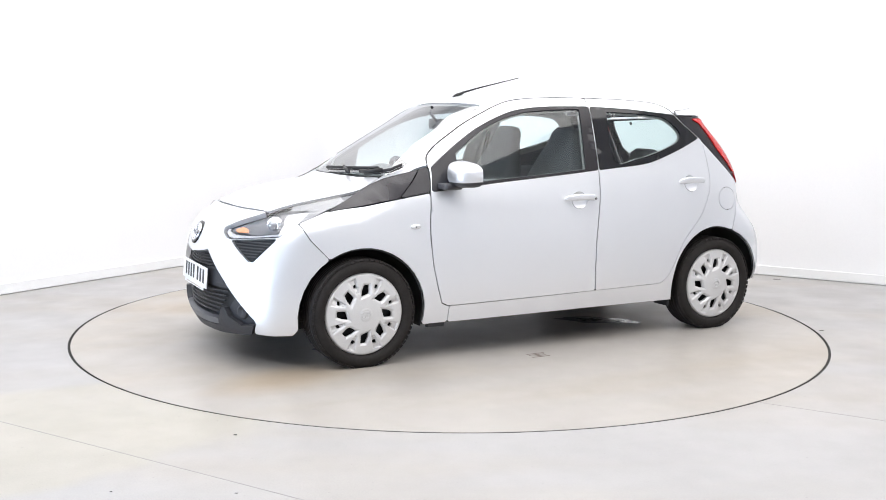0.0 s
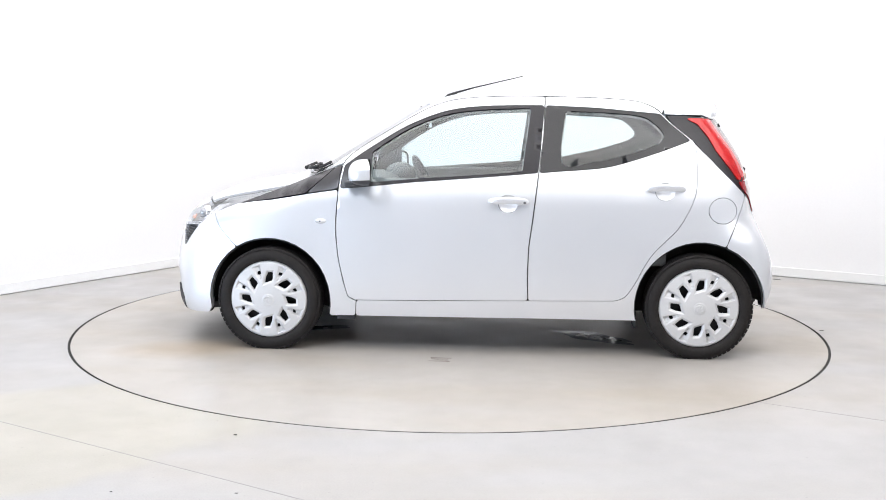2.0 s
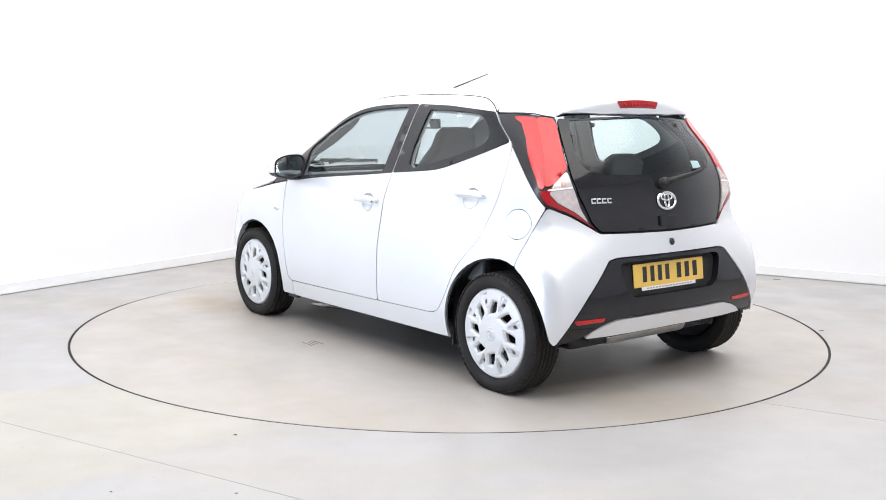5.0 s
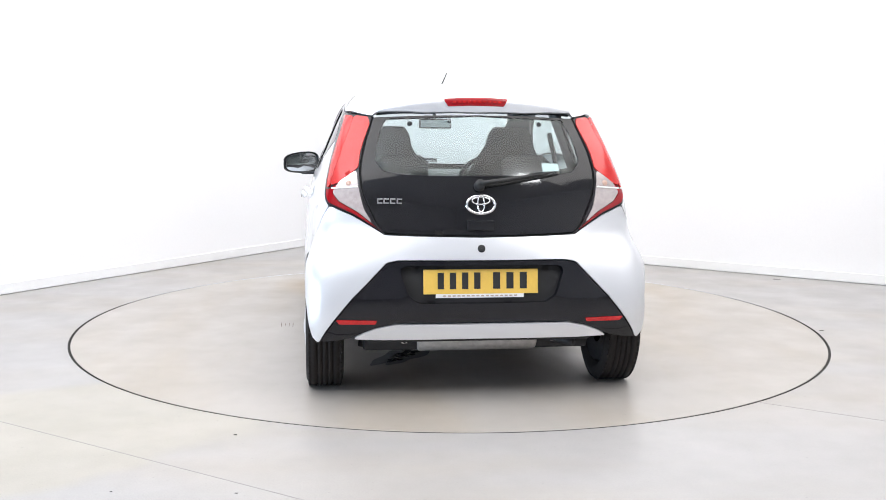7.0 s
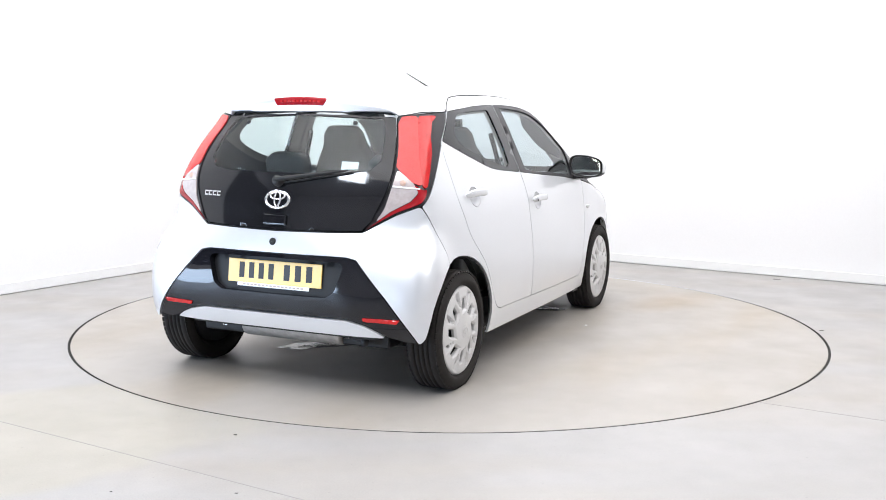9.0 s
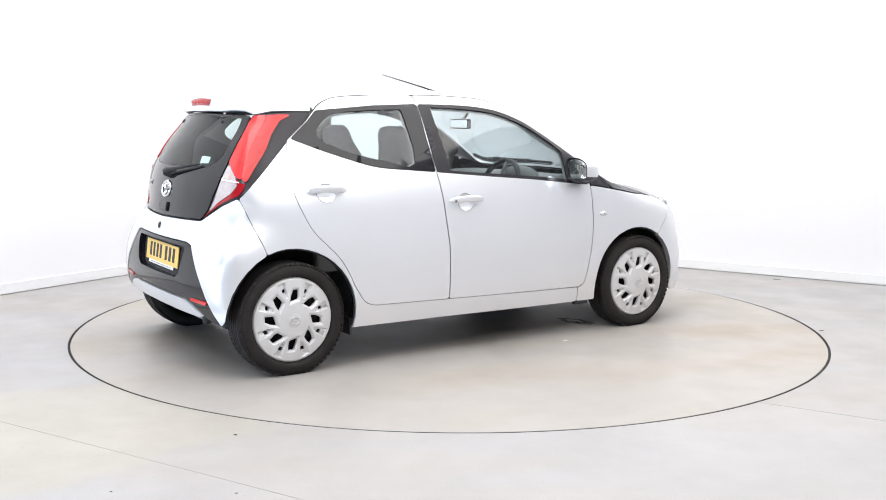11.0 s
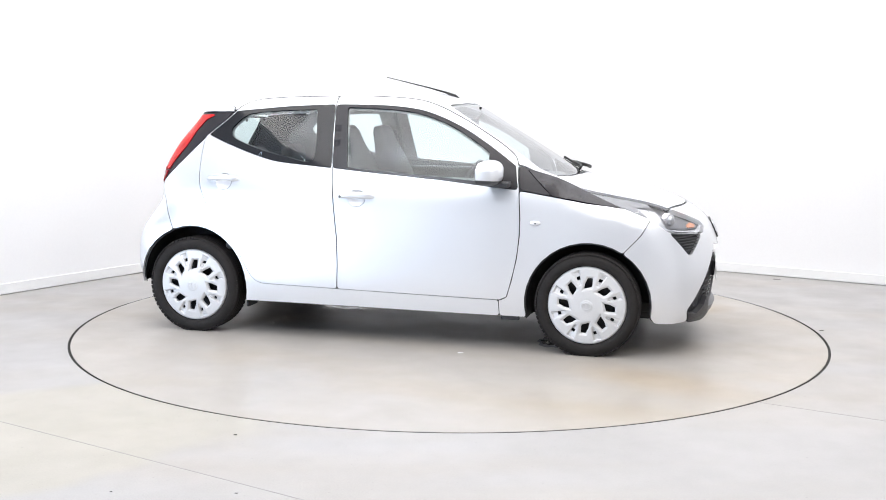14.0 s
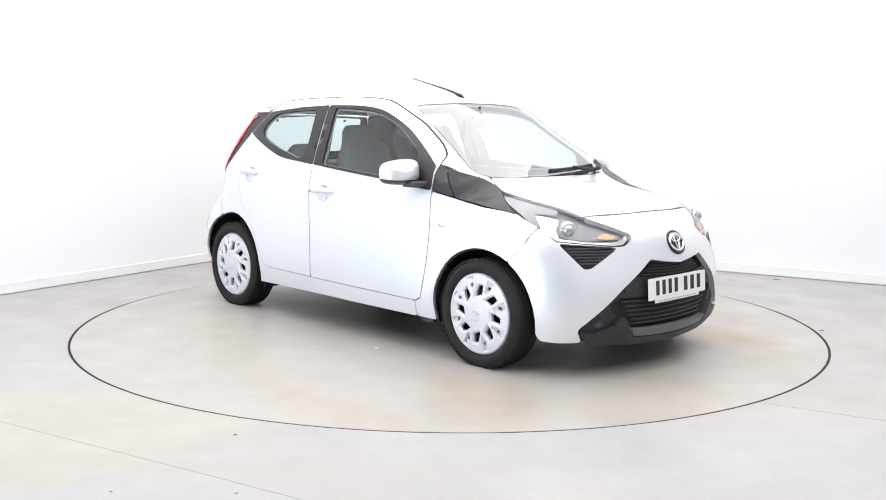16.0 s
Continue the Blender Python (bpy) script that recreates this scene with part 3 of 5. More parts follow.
def emblem(parent, place, w, h, r, name="emblem", mat=None, depth=0.006):
    """A plain oval badge of three interlaced ovals, as a ring drawn by place(u, v)."""
    bm = bmesh.new()
    for (cu, cv, a, b, rr) in ((0, 0, w, h, r), (0, 0.42 * h, w * 0.62, h * 0.40, r * 0.66), (0, 0.06 * h, w * 0.24, h * 0.88, r * 0.66)):
        ring = []
        n = 40
        for k in range(n):
            t = 2 * math.pi * k / n
            row = []
            for du, dl in ((-1, 0.15), (-0.5, 1), (0.5, 1), (1, 0.15)):
                q = 1 + du * rr / max(a, b) / 1.0
                row.append(bm.verts.new(place(cu + (a + du * rr) * math.cos(t), cv + (b + du * rr) * math.sin(t), depth * dl)))
            ring.append(row)
        for k in range(n):
            x, y = ring[k], ring[(k + 1) % n]
            for j in range(3):
                bm.faces.new((x[j], y[j], y[j + 1], x[j + 1]))
    bmesh.ops.recalc_face_normals(bm, faces=bm.faces)
    return part(name, bm, mat or CHROME, parent)


def build_wheel(s, parent, x):
    """A wheel on side s (-1 right, 1 left): tyre with tread blocks, cover with eight slanted openings."""
    wheel = new("wheel")
    wheel.parent = parent
    wheel.location = (x, s * 0.704, HUB_Z)
    R, hw = WHEEL_R, 0.086
    prof = [(0.202, -hw + 0.030), (0.2145, -hw + 0.018), (0.222, -hw + 0.005), (0.234, -hw - 0.001), (0.252, -hw - 0.001), (0.268, -hw + 0.008), (R - 0.006, -hw + 0.018), (R - 0.002, -hw + 0.030)]
    groove = []
    for g in (-0.036, -0.012, 0.012, 0.036):
        groove += [(R, g - 0.0042), (R - 0.008, g - 0.003), (R - 0.008, g + 0.003), (R, g + 0.0042)]
    prof = prof + groove + [(r, -h) for r, h in reversed(prof)] + [(0.202, hw - 0.030)]
    bm = lathe(prof, 72, "y", True)
    for v in bm.verts:
        v.co.z = max(v.co.z, 0.0005 - HUB_Z)
    part("tyre", bm, RUBBER, wheel)
    bm = bmesh.new()                      # shoulder blocks between the sipes
    for k in range(64):
        for e in (-1, 1):
            m = Matrix.Rotation(2 * math.pi * (k + 0.5 * (e > 0)) / 64, 4, "Y") @ Matrix.Translation((R - 0.0122, e * (hw - 0.022), 0)) @ Matrix.Rotation(radians(-e * 26), 4, "Z")
            box(bm, 0, 0, 0, 0.010, 0.028, 0.0215, 0, m)
    for v in bm.verts:
        v.co.z = max(v.co.z, 0.001 - HUB_Z)
    tagged(part("tread", bm, RUBBER, wheel, smooth=False), kind="stuff")
    bm = lathe([(0.02, s * 0.03), (0.12, s * 0.02), (0.190, s * 0.040), (0.206, s * 0.052), (0.204, s * 0.058), (0.19, -s * 0.07), (0.10, -s * 0.06)], 48)
    part("rim", bm, STEEL_BLACK, wheel)
    at = 2.0 if s < 0 else 0.0
    holes = []
    for k in range(8):
        for poly, off in ((SLOT, at), (SMALL, at + SMALL_AT)):
            a = radians(45 * k + off)
            holes.append([(-s * (u * math.sin(a) + v * math.cos(a)), u * math.cos(a) - v * math.sin(a)) for u, v in poly])
    rim = [(0.2135 * math.cos(2 * math.pi * k / 72), 0.2135 * math.sin(2 * math.pi * k / 72)) for k in range(72)]
    bm = sheet(rim, holes, lambda q: cover_place(q, s, at), step=0.0048, depth=0.014, gap=0, r=0.004)
    part("wheel_cover", bm, COVER_SILVER, wheel, "silver eight-spoke plastic wheel cover", smooth=False)
    emblem(wheel, lambda u, v, d: (u, s * (0.0975 + d), v), 0.023, 0.018, 0.0022, "badge", COVER_SILVER, 0.003)
    return wheel
# ---- the car ----
FDOOR = [(-0.332, 1.391), (-0.324, 1.179), (-0.301, 0.995), (-0.273, 0.751), (-0.253, 0.596), (-0.249, 0.440), (-0.254, 0.304),
         (0.690, 0.287), (0.729, 0.306), (0.752, 0.388), (0.780, 0.517), (0.793, 0.645), (0.793, 0.741), (0.783, 0.900), (0.768, 1.030),
         (0.735, 1.075), (0.655, 1.135), (0.540, 1.205), (0.400, 1.285), (0.270, 1.345), (0.130, 1.378), (-0.104, 1.391)]
FBLACK = [(-0.327, 1.353), (-0.046, 1.349), (0.140, 1.332), (0.270, 1.300), (0.420, 1.237), (0.560, 1.155), (0.680, 1.075), (0.755, 1.020),
          (0.776, 0.896), (0.640, 0.908), (0.379, 0.936), (-0.067, 0.972), (-0.299, 0.993)]
FGLASS = [(-0.257, 1.338), (-0.047, 1.330), (0.135, 1.313), (0.265, 1.280), (0.405, 1.222), (0.540, 1.140), (0.605, 1.092), (0.609, 0.930),
          (0.380, 0.952), (-0.066, 0.985), (-0.213, 0.998)]
RDOOR = [(-0.334, 1.391), (-0.613, 1.385), (-0.800, 1.373), (-0.868, 1.360), (-0.923, 1.338), (-0.963, 1.312), (-1.015, 1.260), (-1.121, 1.174),
         (-1.142, 1.129), (-1.146, 0.994), (-1.136, 0.890), (-1.101, 0.801), (-1.049, 0.710), (-0.976, 0.634), (-0.917, 0.573), (-0.873, 0.505),
         (-0.829, 0.418), (-0.784, 0.348), (-0.748, 0.322), (-0.709, 0.312), (-0.255, 0.304), (-0.250, 0.440), (-0.254, 0.596), (-0.274, 0.751),
         (-0.302, 0.995), (-0.325, 1.179)]
RBLACK = [(-0.338, 1.353), (-0.615, 1.341), (-0.862, 1.319), (-0.952, 1.311), (-1.008, 1.257), (-1.113, 1.171), (-0.956, 1.112), (-0.745, 1.045),
          (-0.623, 1.020), (-0.440, 1.004), (-0.309, 0.993)]
RGLASS = [(-0.444, 1.324), (-0.678, 1.315), (-0.832, 1.301), (-0.899, 1.276), (-0.964, 1.212), (-0.955, 1.166), (-0.895, 1.133), (-0.744, 1.085),
          (-0.592, 1.052), (-0.423, 1.041)]
SEAM = spline([(0.766, 1.030), (0.735, 1.075), (0.655, 1.135), (0.540, 1.207), (0.400, 1.290), (0.270, 1.352), (0.130, 1.388), (-0.104, 1.403), (-0.332, 1.404)])
SEAM_REAR = spline([(-0.334, 1.404), (-0.613, 1.398), (-0.800, 1.385), (-0.868, 1.370), (-0.923, 1.345), (-0.963, 1.312)])
FDOOR = FDOOR[1:7] + [FDOOR[7]] + spline(FDOOR[8:14]) + SEAM
FBLACK = spline(FBLACK[:8]) + FBLACK[8:]
FGLASS = spline(FGLASS[:7]) + FGLASS[7:]
RDOOR_BACK = spline(RDOOR[7:20])
RDOOR = SEAM_REAR + [RDOOR[6]] + RDOOR_BACK + RDOOR[20:]
RBLACK = RBLACK[:6] + spline(RBLACK[5:])[1:]
RGLASS = spline(RGLASS + RGLASS[:1], 3)[:-1]
ARCH_R, ARCH_Z = 0.343, 0.277
REAR_ARCH_R, REAR_ARCH_Z = 0.347, 0.288
WING = ([(0.785, 0.890), (0.959, 0.863), (1.152, 0.829), (1.250, 0.818), (1.350, 0.804), (1.420, 0.777), (1.488, 0.750), (1.476, 0.727), (1.462, 0.700), (1.444, 0.668), (1.40, 0.620)]
        + arc(1.17, ARCH_Z, ARCH_R, 58, 194) + [(0.689, 0.197), (0.684, 0.286), (0.700, 0.289), (0.729, 0.304), (0.754, 0.388), (0.782, 0.517), (0.796, 0.645), (0.796, 0.741)])
QUARTER = (RDOOR_BACK + [(-0.255, 0.304), (0.682, 0.286), (0.687, 0.197), (-0.195, 0.205), (-0.838, 0.205)] + arc(-1.17, REAR_ARCH_Z, REAR_ARCH_R, -14, 112)
           + [(-1.318, 0.660), (-1.345, 0.720), (-1.369, 0.785), (-1.388, 0.835), (-1.404, 0.882), (-1.345, 0.944), (-1.284, 1.004), (-1.210, 1.078), (-1.136, 1.152)])
WING_TRIM = [(0.806, 1.010), (0.950, 0.958), (1.094, 0.897), (1.225, 0.848), (1.345, 0.801), (1.152, 0.832), (0.965, 0.866)]
PILLAR_TRIM = [(0.772, 1.024), (0.803, 1.012), (0.960, 0.867), (0.787, 0.894)]


def arch_points(cx, a0, a1, n=8):
    return on_flank(arc(cx, ARCH_Z, ARCH_R, a0, a1, n) if cx > 0 else arc(cx, REAR_ARCH_Z, REAR_ARCH_R, a0, a1, n))


def on_flank(pts):
    """Lifts (x, z) pairs onto the left flank."""
    z = np.zeros(len(pts))
    p = reach(np.array([(x, 0, h) for x, h in pts], float), np.stack([z, z + 1, z], 1))
    return [tuple(float(c) for c in q) for q in p]


LAMP_TOP = [tuple(float(c) for c in p) for p in TOP.back(np.array(spline([(1.094, 0.531), (1.21, 0.528), (1.323, 0.519), (1.45, 0.497), (1.572, 0.462)], 3)))[0]]
HEADLAMP = LAMP_TOP + [(1.683, 0.372, 0.745), (1.744, 0.298, 0.709), (1.755, 0.303, 0.688),
            (1.756, 0.350, 0.661), (1.740, 0.395, 0.656), (1.581, 0.666, 0.686)] + on_flank([(1.488, 0.752), (1.420, 0.779), (1.350, 0.806)])
INTAKE = [(1.586, 0.664, 0.678), (1.742, 0.392, 0.650), (1.700, 0.545, 0.555), (1.684, 0.578, 0.553)]
GRILLE = [(1.85, 0.0, 0.557), (1.84, 0.12, 0.567), (1.82, 0.219, 0.583), (1.781, 0.396, 0.449), (1.735, 0.491, 0.355), (1.659, 0.583, 0.262),
          (1.654, 0.588, 0.245), (1.649, 0.555, 0.19), (1.704, 0.395, 0.165), (1.768, 0.117, 0.152), (1.77, 0.0, 0.150)]
BUMPER_EDGE = on_flank([(1.490, 0.749), (1.478, 0.727), (1.464, 0.700), (1.446, 0.668), (1.402, 0.620)])
TAIL_LAMP = [(-0.972, 0.580, 1.306), (-1.080, 0.572, 1.304), (-1.150, 0.555, 1.299), (-1.205, 0.515, 1.292), (-1.240, 0.475, 1.286), (-1.335, 0.519, 1.146), (-1.408, 0.543, 1.030),
             (-1.447, 0.527, 0.934), (-1.487, 0.476, 0.809), (-1.507, 0.436, 0.762), (-1.459, 0.586, 0.845), (-1.408, 0.705, 0.886), (-1.284, 0.695, 1.008),
             (-1.140, 0.652, 1.153), (-1.121, 0.640, 1.172), (-1.015, 0.610, 1.258)]
RED_OUT = [(-1.072, 0.575, 1.288), (-1.130, 0.560, 1.288), (-1.185, 0.545, 1.285), (-1.255, 0.585, 1.200), (-1.325, 0.628, 1.110), (-1.370, 0.665, 1.030), (-1.390, 0.682, 0.975), (-1.384, 0.694, 0.960),
           (-1.372, 0.700, 0.968), (-1.329, 0.686, 1.023), (-1.255, 0.660, 1.113), (-1.211, 0.632, 1.189), (-1.151, 0.605, 1.258)]
RED_BACK = [(-1.187, 0.543, 1.285), (-1.228, 0.487, 1.278), (-1.255, 0.487, 1.250), (-1.345, 0.533, 1.121), (-1.398, 0.555, 1.055), (-1.395, 0.630, 0.990), (-1.391, 0.680, 0.973), (-1.371, 0.663, 1.030),
            (-1.327, 0.626, 1.110), (-1.257, 0.583, 1.200)]
RED_LOW = [(-1.416, 0.654, 0.980), (-1.415, 0.678, 0.940), (-1.439, 0.648, 0.901), (-1.469, 0.561, 0.856), (-1.489, 0.486, 0.801), (-1.500, 0.447, 0.773),
           (-1.462, 0.586, 0.851), (-1.418, 0.695, 0.895), (-1.393, 0.703, 0.925), (-1.378, 0.702, 0.958), (-1.400, 0.697, 0.953), (-1.413, 0.672, 0.970)]
CLEAR = [(-1.402, 0.559, 1.048), (-1.458, 0.560, 0.959), (-1.475, 0.532, 0.871), (-1.489, 0.488, 0.803), (-1.468, 0.563, 0.858), (-1.438, 0.648, 0.903),
         (-1.414, 0.678, 0.942), (-1.414, 0.654, 0.984)]
HATCH = [(-1.340, 0.0, 1.296), (-1.314, 0.24, 1.293), (-1.240, 0.468, 1.283), (-1.335, 0.511, 1.146), (-1.408, 0.535, 1.030), (-1.447, 0.519, 0.934),
         (-1.487, 0.469, 0.809), (-1.507, 0.430, 0.766), (-1.536, 0.287, 0.761), (-1.555, 0.0, 0.757)]
HATCH_GLASS = [(-1.342, 0.0, 1.288), (-1.262, 0.410, 1.272), (-1.312, 0.445, 1.209), (-1.388, 0.462, 1.084), (-1.420, 0.425, 1.040), (-1.450, 0.334, 1.026),
               (-1.485, 0.0, 1.022)]
DIFFUSER = [(-1.601, 0.0, 0.374), (-1.582, 0.391, 0.369), (-1.569, 0.478, 0.345), (-1.547, 0.591, 0.296), (-1.540, 0.666, 0.282), (-1.522, 0.727, 0.276),
            (-1.568, 0.646, 0.399), (-1.575, 0.582, 0.478), (-1.572, 0.505, 0.557), (-1.560, 0.428, 0.638), (-1.562, 0.377, 0.648), (-1.575, 0.29, 0.649), (-1.581, 0.0, 0.649)]
RECESS = [(-1.59, 0.0, 0.463), (-1.592, 0.285, 0.464), (-1.588, 0.327, 0.493), (-1.554, 0.365, 0.624), (-1.57, 0.0, 0.628)]
LIP = [(-1.60, 0.0, 0.297), (-1.58, 0.45, 0.293), (-1.555, 0.590, 0.296), (-1.568, 0.535, 0.328), (-1.580, 0.478, 0.350), (-1.588, 0.391, 0.368), (-1.601, 0.0, 0.370)]


def plate(parent, m, mat, label):
    """A number plate; what is written on it becomes plain bars."""
    base = part("number_plate", boxed(0, 0, 0, 0.52, 0.111, 0.006, 0.0025), mat, parent, label, smooth=False)
    base.matrix_basis = m
    x = -0.205
    for w in (0.046,) * 4 + (0,) + (0.052,) * 3:
        if w:
            part("bar", boxed(x + w / 2, 0.004, 0.0036, w * 0.62, 0.074, 0.0012), INK, base, smooth=False)
        x += w + 0.009 if w else 0.030
    strip = part("dealer_strip", boxed(-0.005, -0.0635, 0.0005, 0.40, 0.018, 0.004, 0.001), PLATE_WHITE, base, smooth=False)
    for k in range(16):
        part("bar", boxed(-0.165 + 0.0215 * k, -0.0635, 0.003, 0.014, 0.006, 0.001), material_bar, base, smooth=False)
    return base


STRIP_GREY = material("lamp_strip_grey", (0.20, 0.205, 0.215), 0.4, 0.1, 0.1, (120, 0.08, 14, 0.08))
PILLAR_GREY = material("pillar_trim_grey", (0.34, 0.34, 0.335), 0.8, 0, 0, (300, 0.06, 4, 0.05))
BULB_TINT = material("bulb_tint", (0.62, 0.42, 0.34), 0.2, 0, 0.6)
BUMPER_BLACK = material("bumper_gloss_black", (0.008, 0.008, 0.011), 0.05, 0, 0.0, (8, 0.04, 2, 0.04), spec=0.5)
REPEATER = material("clear_repeater", (0.72, 0.72, 0.73), 0.15, 0.1, 0.8)
LENS_BALL = material("projector_glass", (0.35, 0.36, 0.38), 0.05, 0.4, 1.0)
material_bar = material("faded_print", (0.45, 0.36, 0.30), 0.6)


def handle(door, chart, x0, x1, z):
    """A pull handle over a round cup in the door."""
    s = chart.s
    cx = (x0 + x1) / 2
    cup = ellipse(cx, z - 0.010, 0.051, 0.046)

    def bowl(q):
        r2 = ((q[:, 0] - cx) / 0.051) ** 2 + ((q[:, 1] - z + 0.010) / 0.046) ** 2
        return -0.022 * np.clip(1 - r2, 0, 1) ** 0.7
    panel("handle_cup", chart, cup, [], PAINT, door, "rounded cup behind the handle", gap=-0.0005, lift=bowl, depth=0, step=0.012)
    n = 22
    xs = np.linspace(x0, x1, n)
    p, nrm = chart.back(np.stack([xs, np.full(n, z) + 0.004 * np.sin(np.linspace(0, math.pi, n))], 1))
    bm = bmesh.new()
    rings = []
    for i in range(n):
        u = 2 * i / (n - 1) - 1
        w = 0.0165 * (1 - abs(u) ** 5) ** 0.5 + 0.0015
        t = 0.011 * (1 - abs(u) ** 5) ** 0.5 + 0.001
        c = Vector(p[i]) + Vector(nrm[i]) * (0.012 + 0.018 * (1 - u ** 4))
        up = Vector((0, 0, 1))
        out = Vector(nrm[i])
        rings.append([bm.verts.new(c + up * (w * math.copysign(abs(math.sin(a)) ** 0.7, math.sin(a))) + out * (t * math.copysign(abs(math.cos(a)) ** 0.7, math.cos(a))))
                      for a in (2 * math.pi * k / 14 for k in range(14))])
    for a, c in zip(rings, rings[1:]):
        for k in range(14):
            bm.faces.new((a[k], a[(k + 1) % 14], c[(k + 1) % 14], c[k]))
    bm.faces.new(rings[0])
    bm.faces.new(rings[-1])
    bmesh.ops.recalc_face_normals(bm, faces=bm.faces)
    grip = part("handle", bm, PAINT, door, "silver pull handle")
    e = x0 + 0.045 * (1 if x1 > x0 else -1)
    q, nq = chart.back(np.array([(x0 + 0.022 * (1 if x1 > x0 else -1), z)]))
    if chart.lock:
        bm = lathe([(0.0005, 0.003), (0.0065, 0.003), (0.0075, 0.0)], 16)
        for v in bm.verts:
            v.co = Vector(q[0]) + Vector((v.co.x, s * (0.037 + v.co.y), v.co.z))
        part("keyhole", bm, LAMP_GREY, door)


def mirror(door, s):
    """Door mirror: painted cap on a black foot, glass facing back."""
    body = bmesh.new()
    n = 28
    rings = []
    for i in range(15):
        u = i / 14                        # from the glass forwards
        k = (1 - u ** 3.2) ** 0.45
        ring = []
        for j in range(n):
            a = 2 * math.pi * j / n
            cy, cz = math.copysign(abs(math.cos(a)) ** 0.55, math.cos(a)), math.copysign(abs(math.sin(a)) ** 0.55, math.sin(a))
            y = 0.842 + 0.114 * k * cy + 0.012 * u
            z = 0.985 + (0.072 if cz > 0 else 0.066) * k * cz * (1.0 - 0.16 * (cy > 0) * abs(cy)) + 0.006 * cy * -1
            ring.append(body.verts.new((0.612 + 0.100 * u - 0.03 * (cy > 0) * cy * (1 - u), s * y, z)))
        rings.append(ring)
    for a, c in zip(rings, rings[1:]):
        for j in range(n):
            body.faces.new((a[j], a[(j + 1) % n], c[(j + 1) % n], c[j]))
    body.faces.new(rings[-1])
    bmesh.ops.recalc_face_normals(body, faces=body.faces)
    low = body.copy()
    for bm, keep_up in ((body, True), (low, False)):
        bmesh.ops.bisect_plane(bm, geom=bm.verts[:] + bm.edges[:] + bm.faces[:], plane_co=(0.65, 0, 0.951), plane_no=(0.05, 0, 1), clear_inner=keep_up, clear_outer=not keep_up)
    m = part("mirror", body, PAINT, door, "silver door mirror cap")
    part("mirror_base", low, PLASTIC, m, "black lower mirror shell")
    glass, rim = bmesh.new(), bmesh.new()
    loops = []
    for sc, dx in ((0.985, 0.0), (0.98, 0.004), (0.86, 0.010), (0.84, 0.012)):
        lp = []
        for j in range(n):
            a = 2 * math.pi * j / n
            cy, cz = math.copysign(abs(math.cos(a)) ** 0.55, math.cos(a)), math.copysign(abs(math.sin(a)) ** 0.55, math.sin(a))
            y = 0.842 + 0.114 * sc * cy
            z = 0.985 + (0.072 if cz > 0 else 0.066) * sc * cz * (1.0 - 0.16 * (cy > 0) * abs(cy)) - 0.006 * cy
            lp.append((0.610 + dx - 0.03 * (cy > 0) * cy, s * y, z))
        loops.append(lp)
    rr = [[rim.verts.new(p) for p in lp] for lp in loops[:3]]
    for a, c in zip(rr, rr[1:]):
        for j in range(n):
            rim.faces.new((a[j], a[(j + 1) % n], c[(j + 1) % n], c[j]))
    bmesh.ops.recalc_face_normals(rim, faces=rim.faces)
    part("mirror_bezel", rim, PLASTIC_DARK, m)
    c = glass.verts.new((0.621, s * 0.842, 0.985))
    vs = [glass.verts.new(p) for p in loops[3]]
    for j in range(n):
        glass.faces.new((c, vs[j], vs[(j + 1) % n]))
    part("mirror_glass", glass, MIRROR, m, "mirror glass facing the rear")
    arm = boxed(0.69, 0.775 * s, 0.925, 0.10, 0.14, 0.032, 0.012)
    part("mirror_arm", arm, PLASTIC, m, "black mirror foot")


# for sheets added behind body panels: dark in place of shade in the joints
BACKING_DARK = material("dark_backing", (0.03, 0.03, 0.032), 0.8)


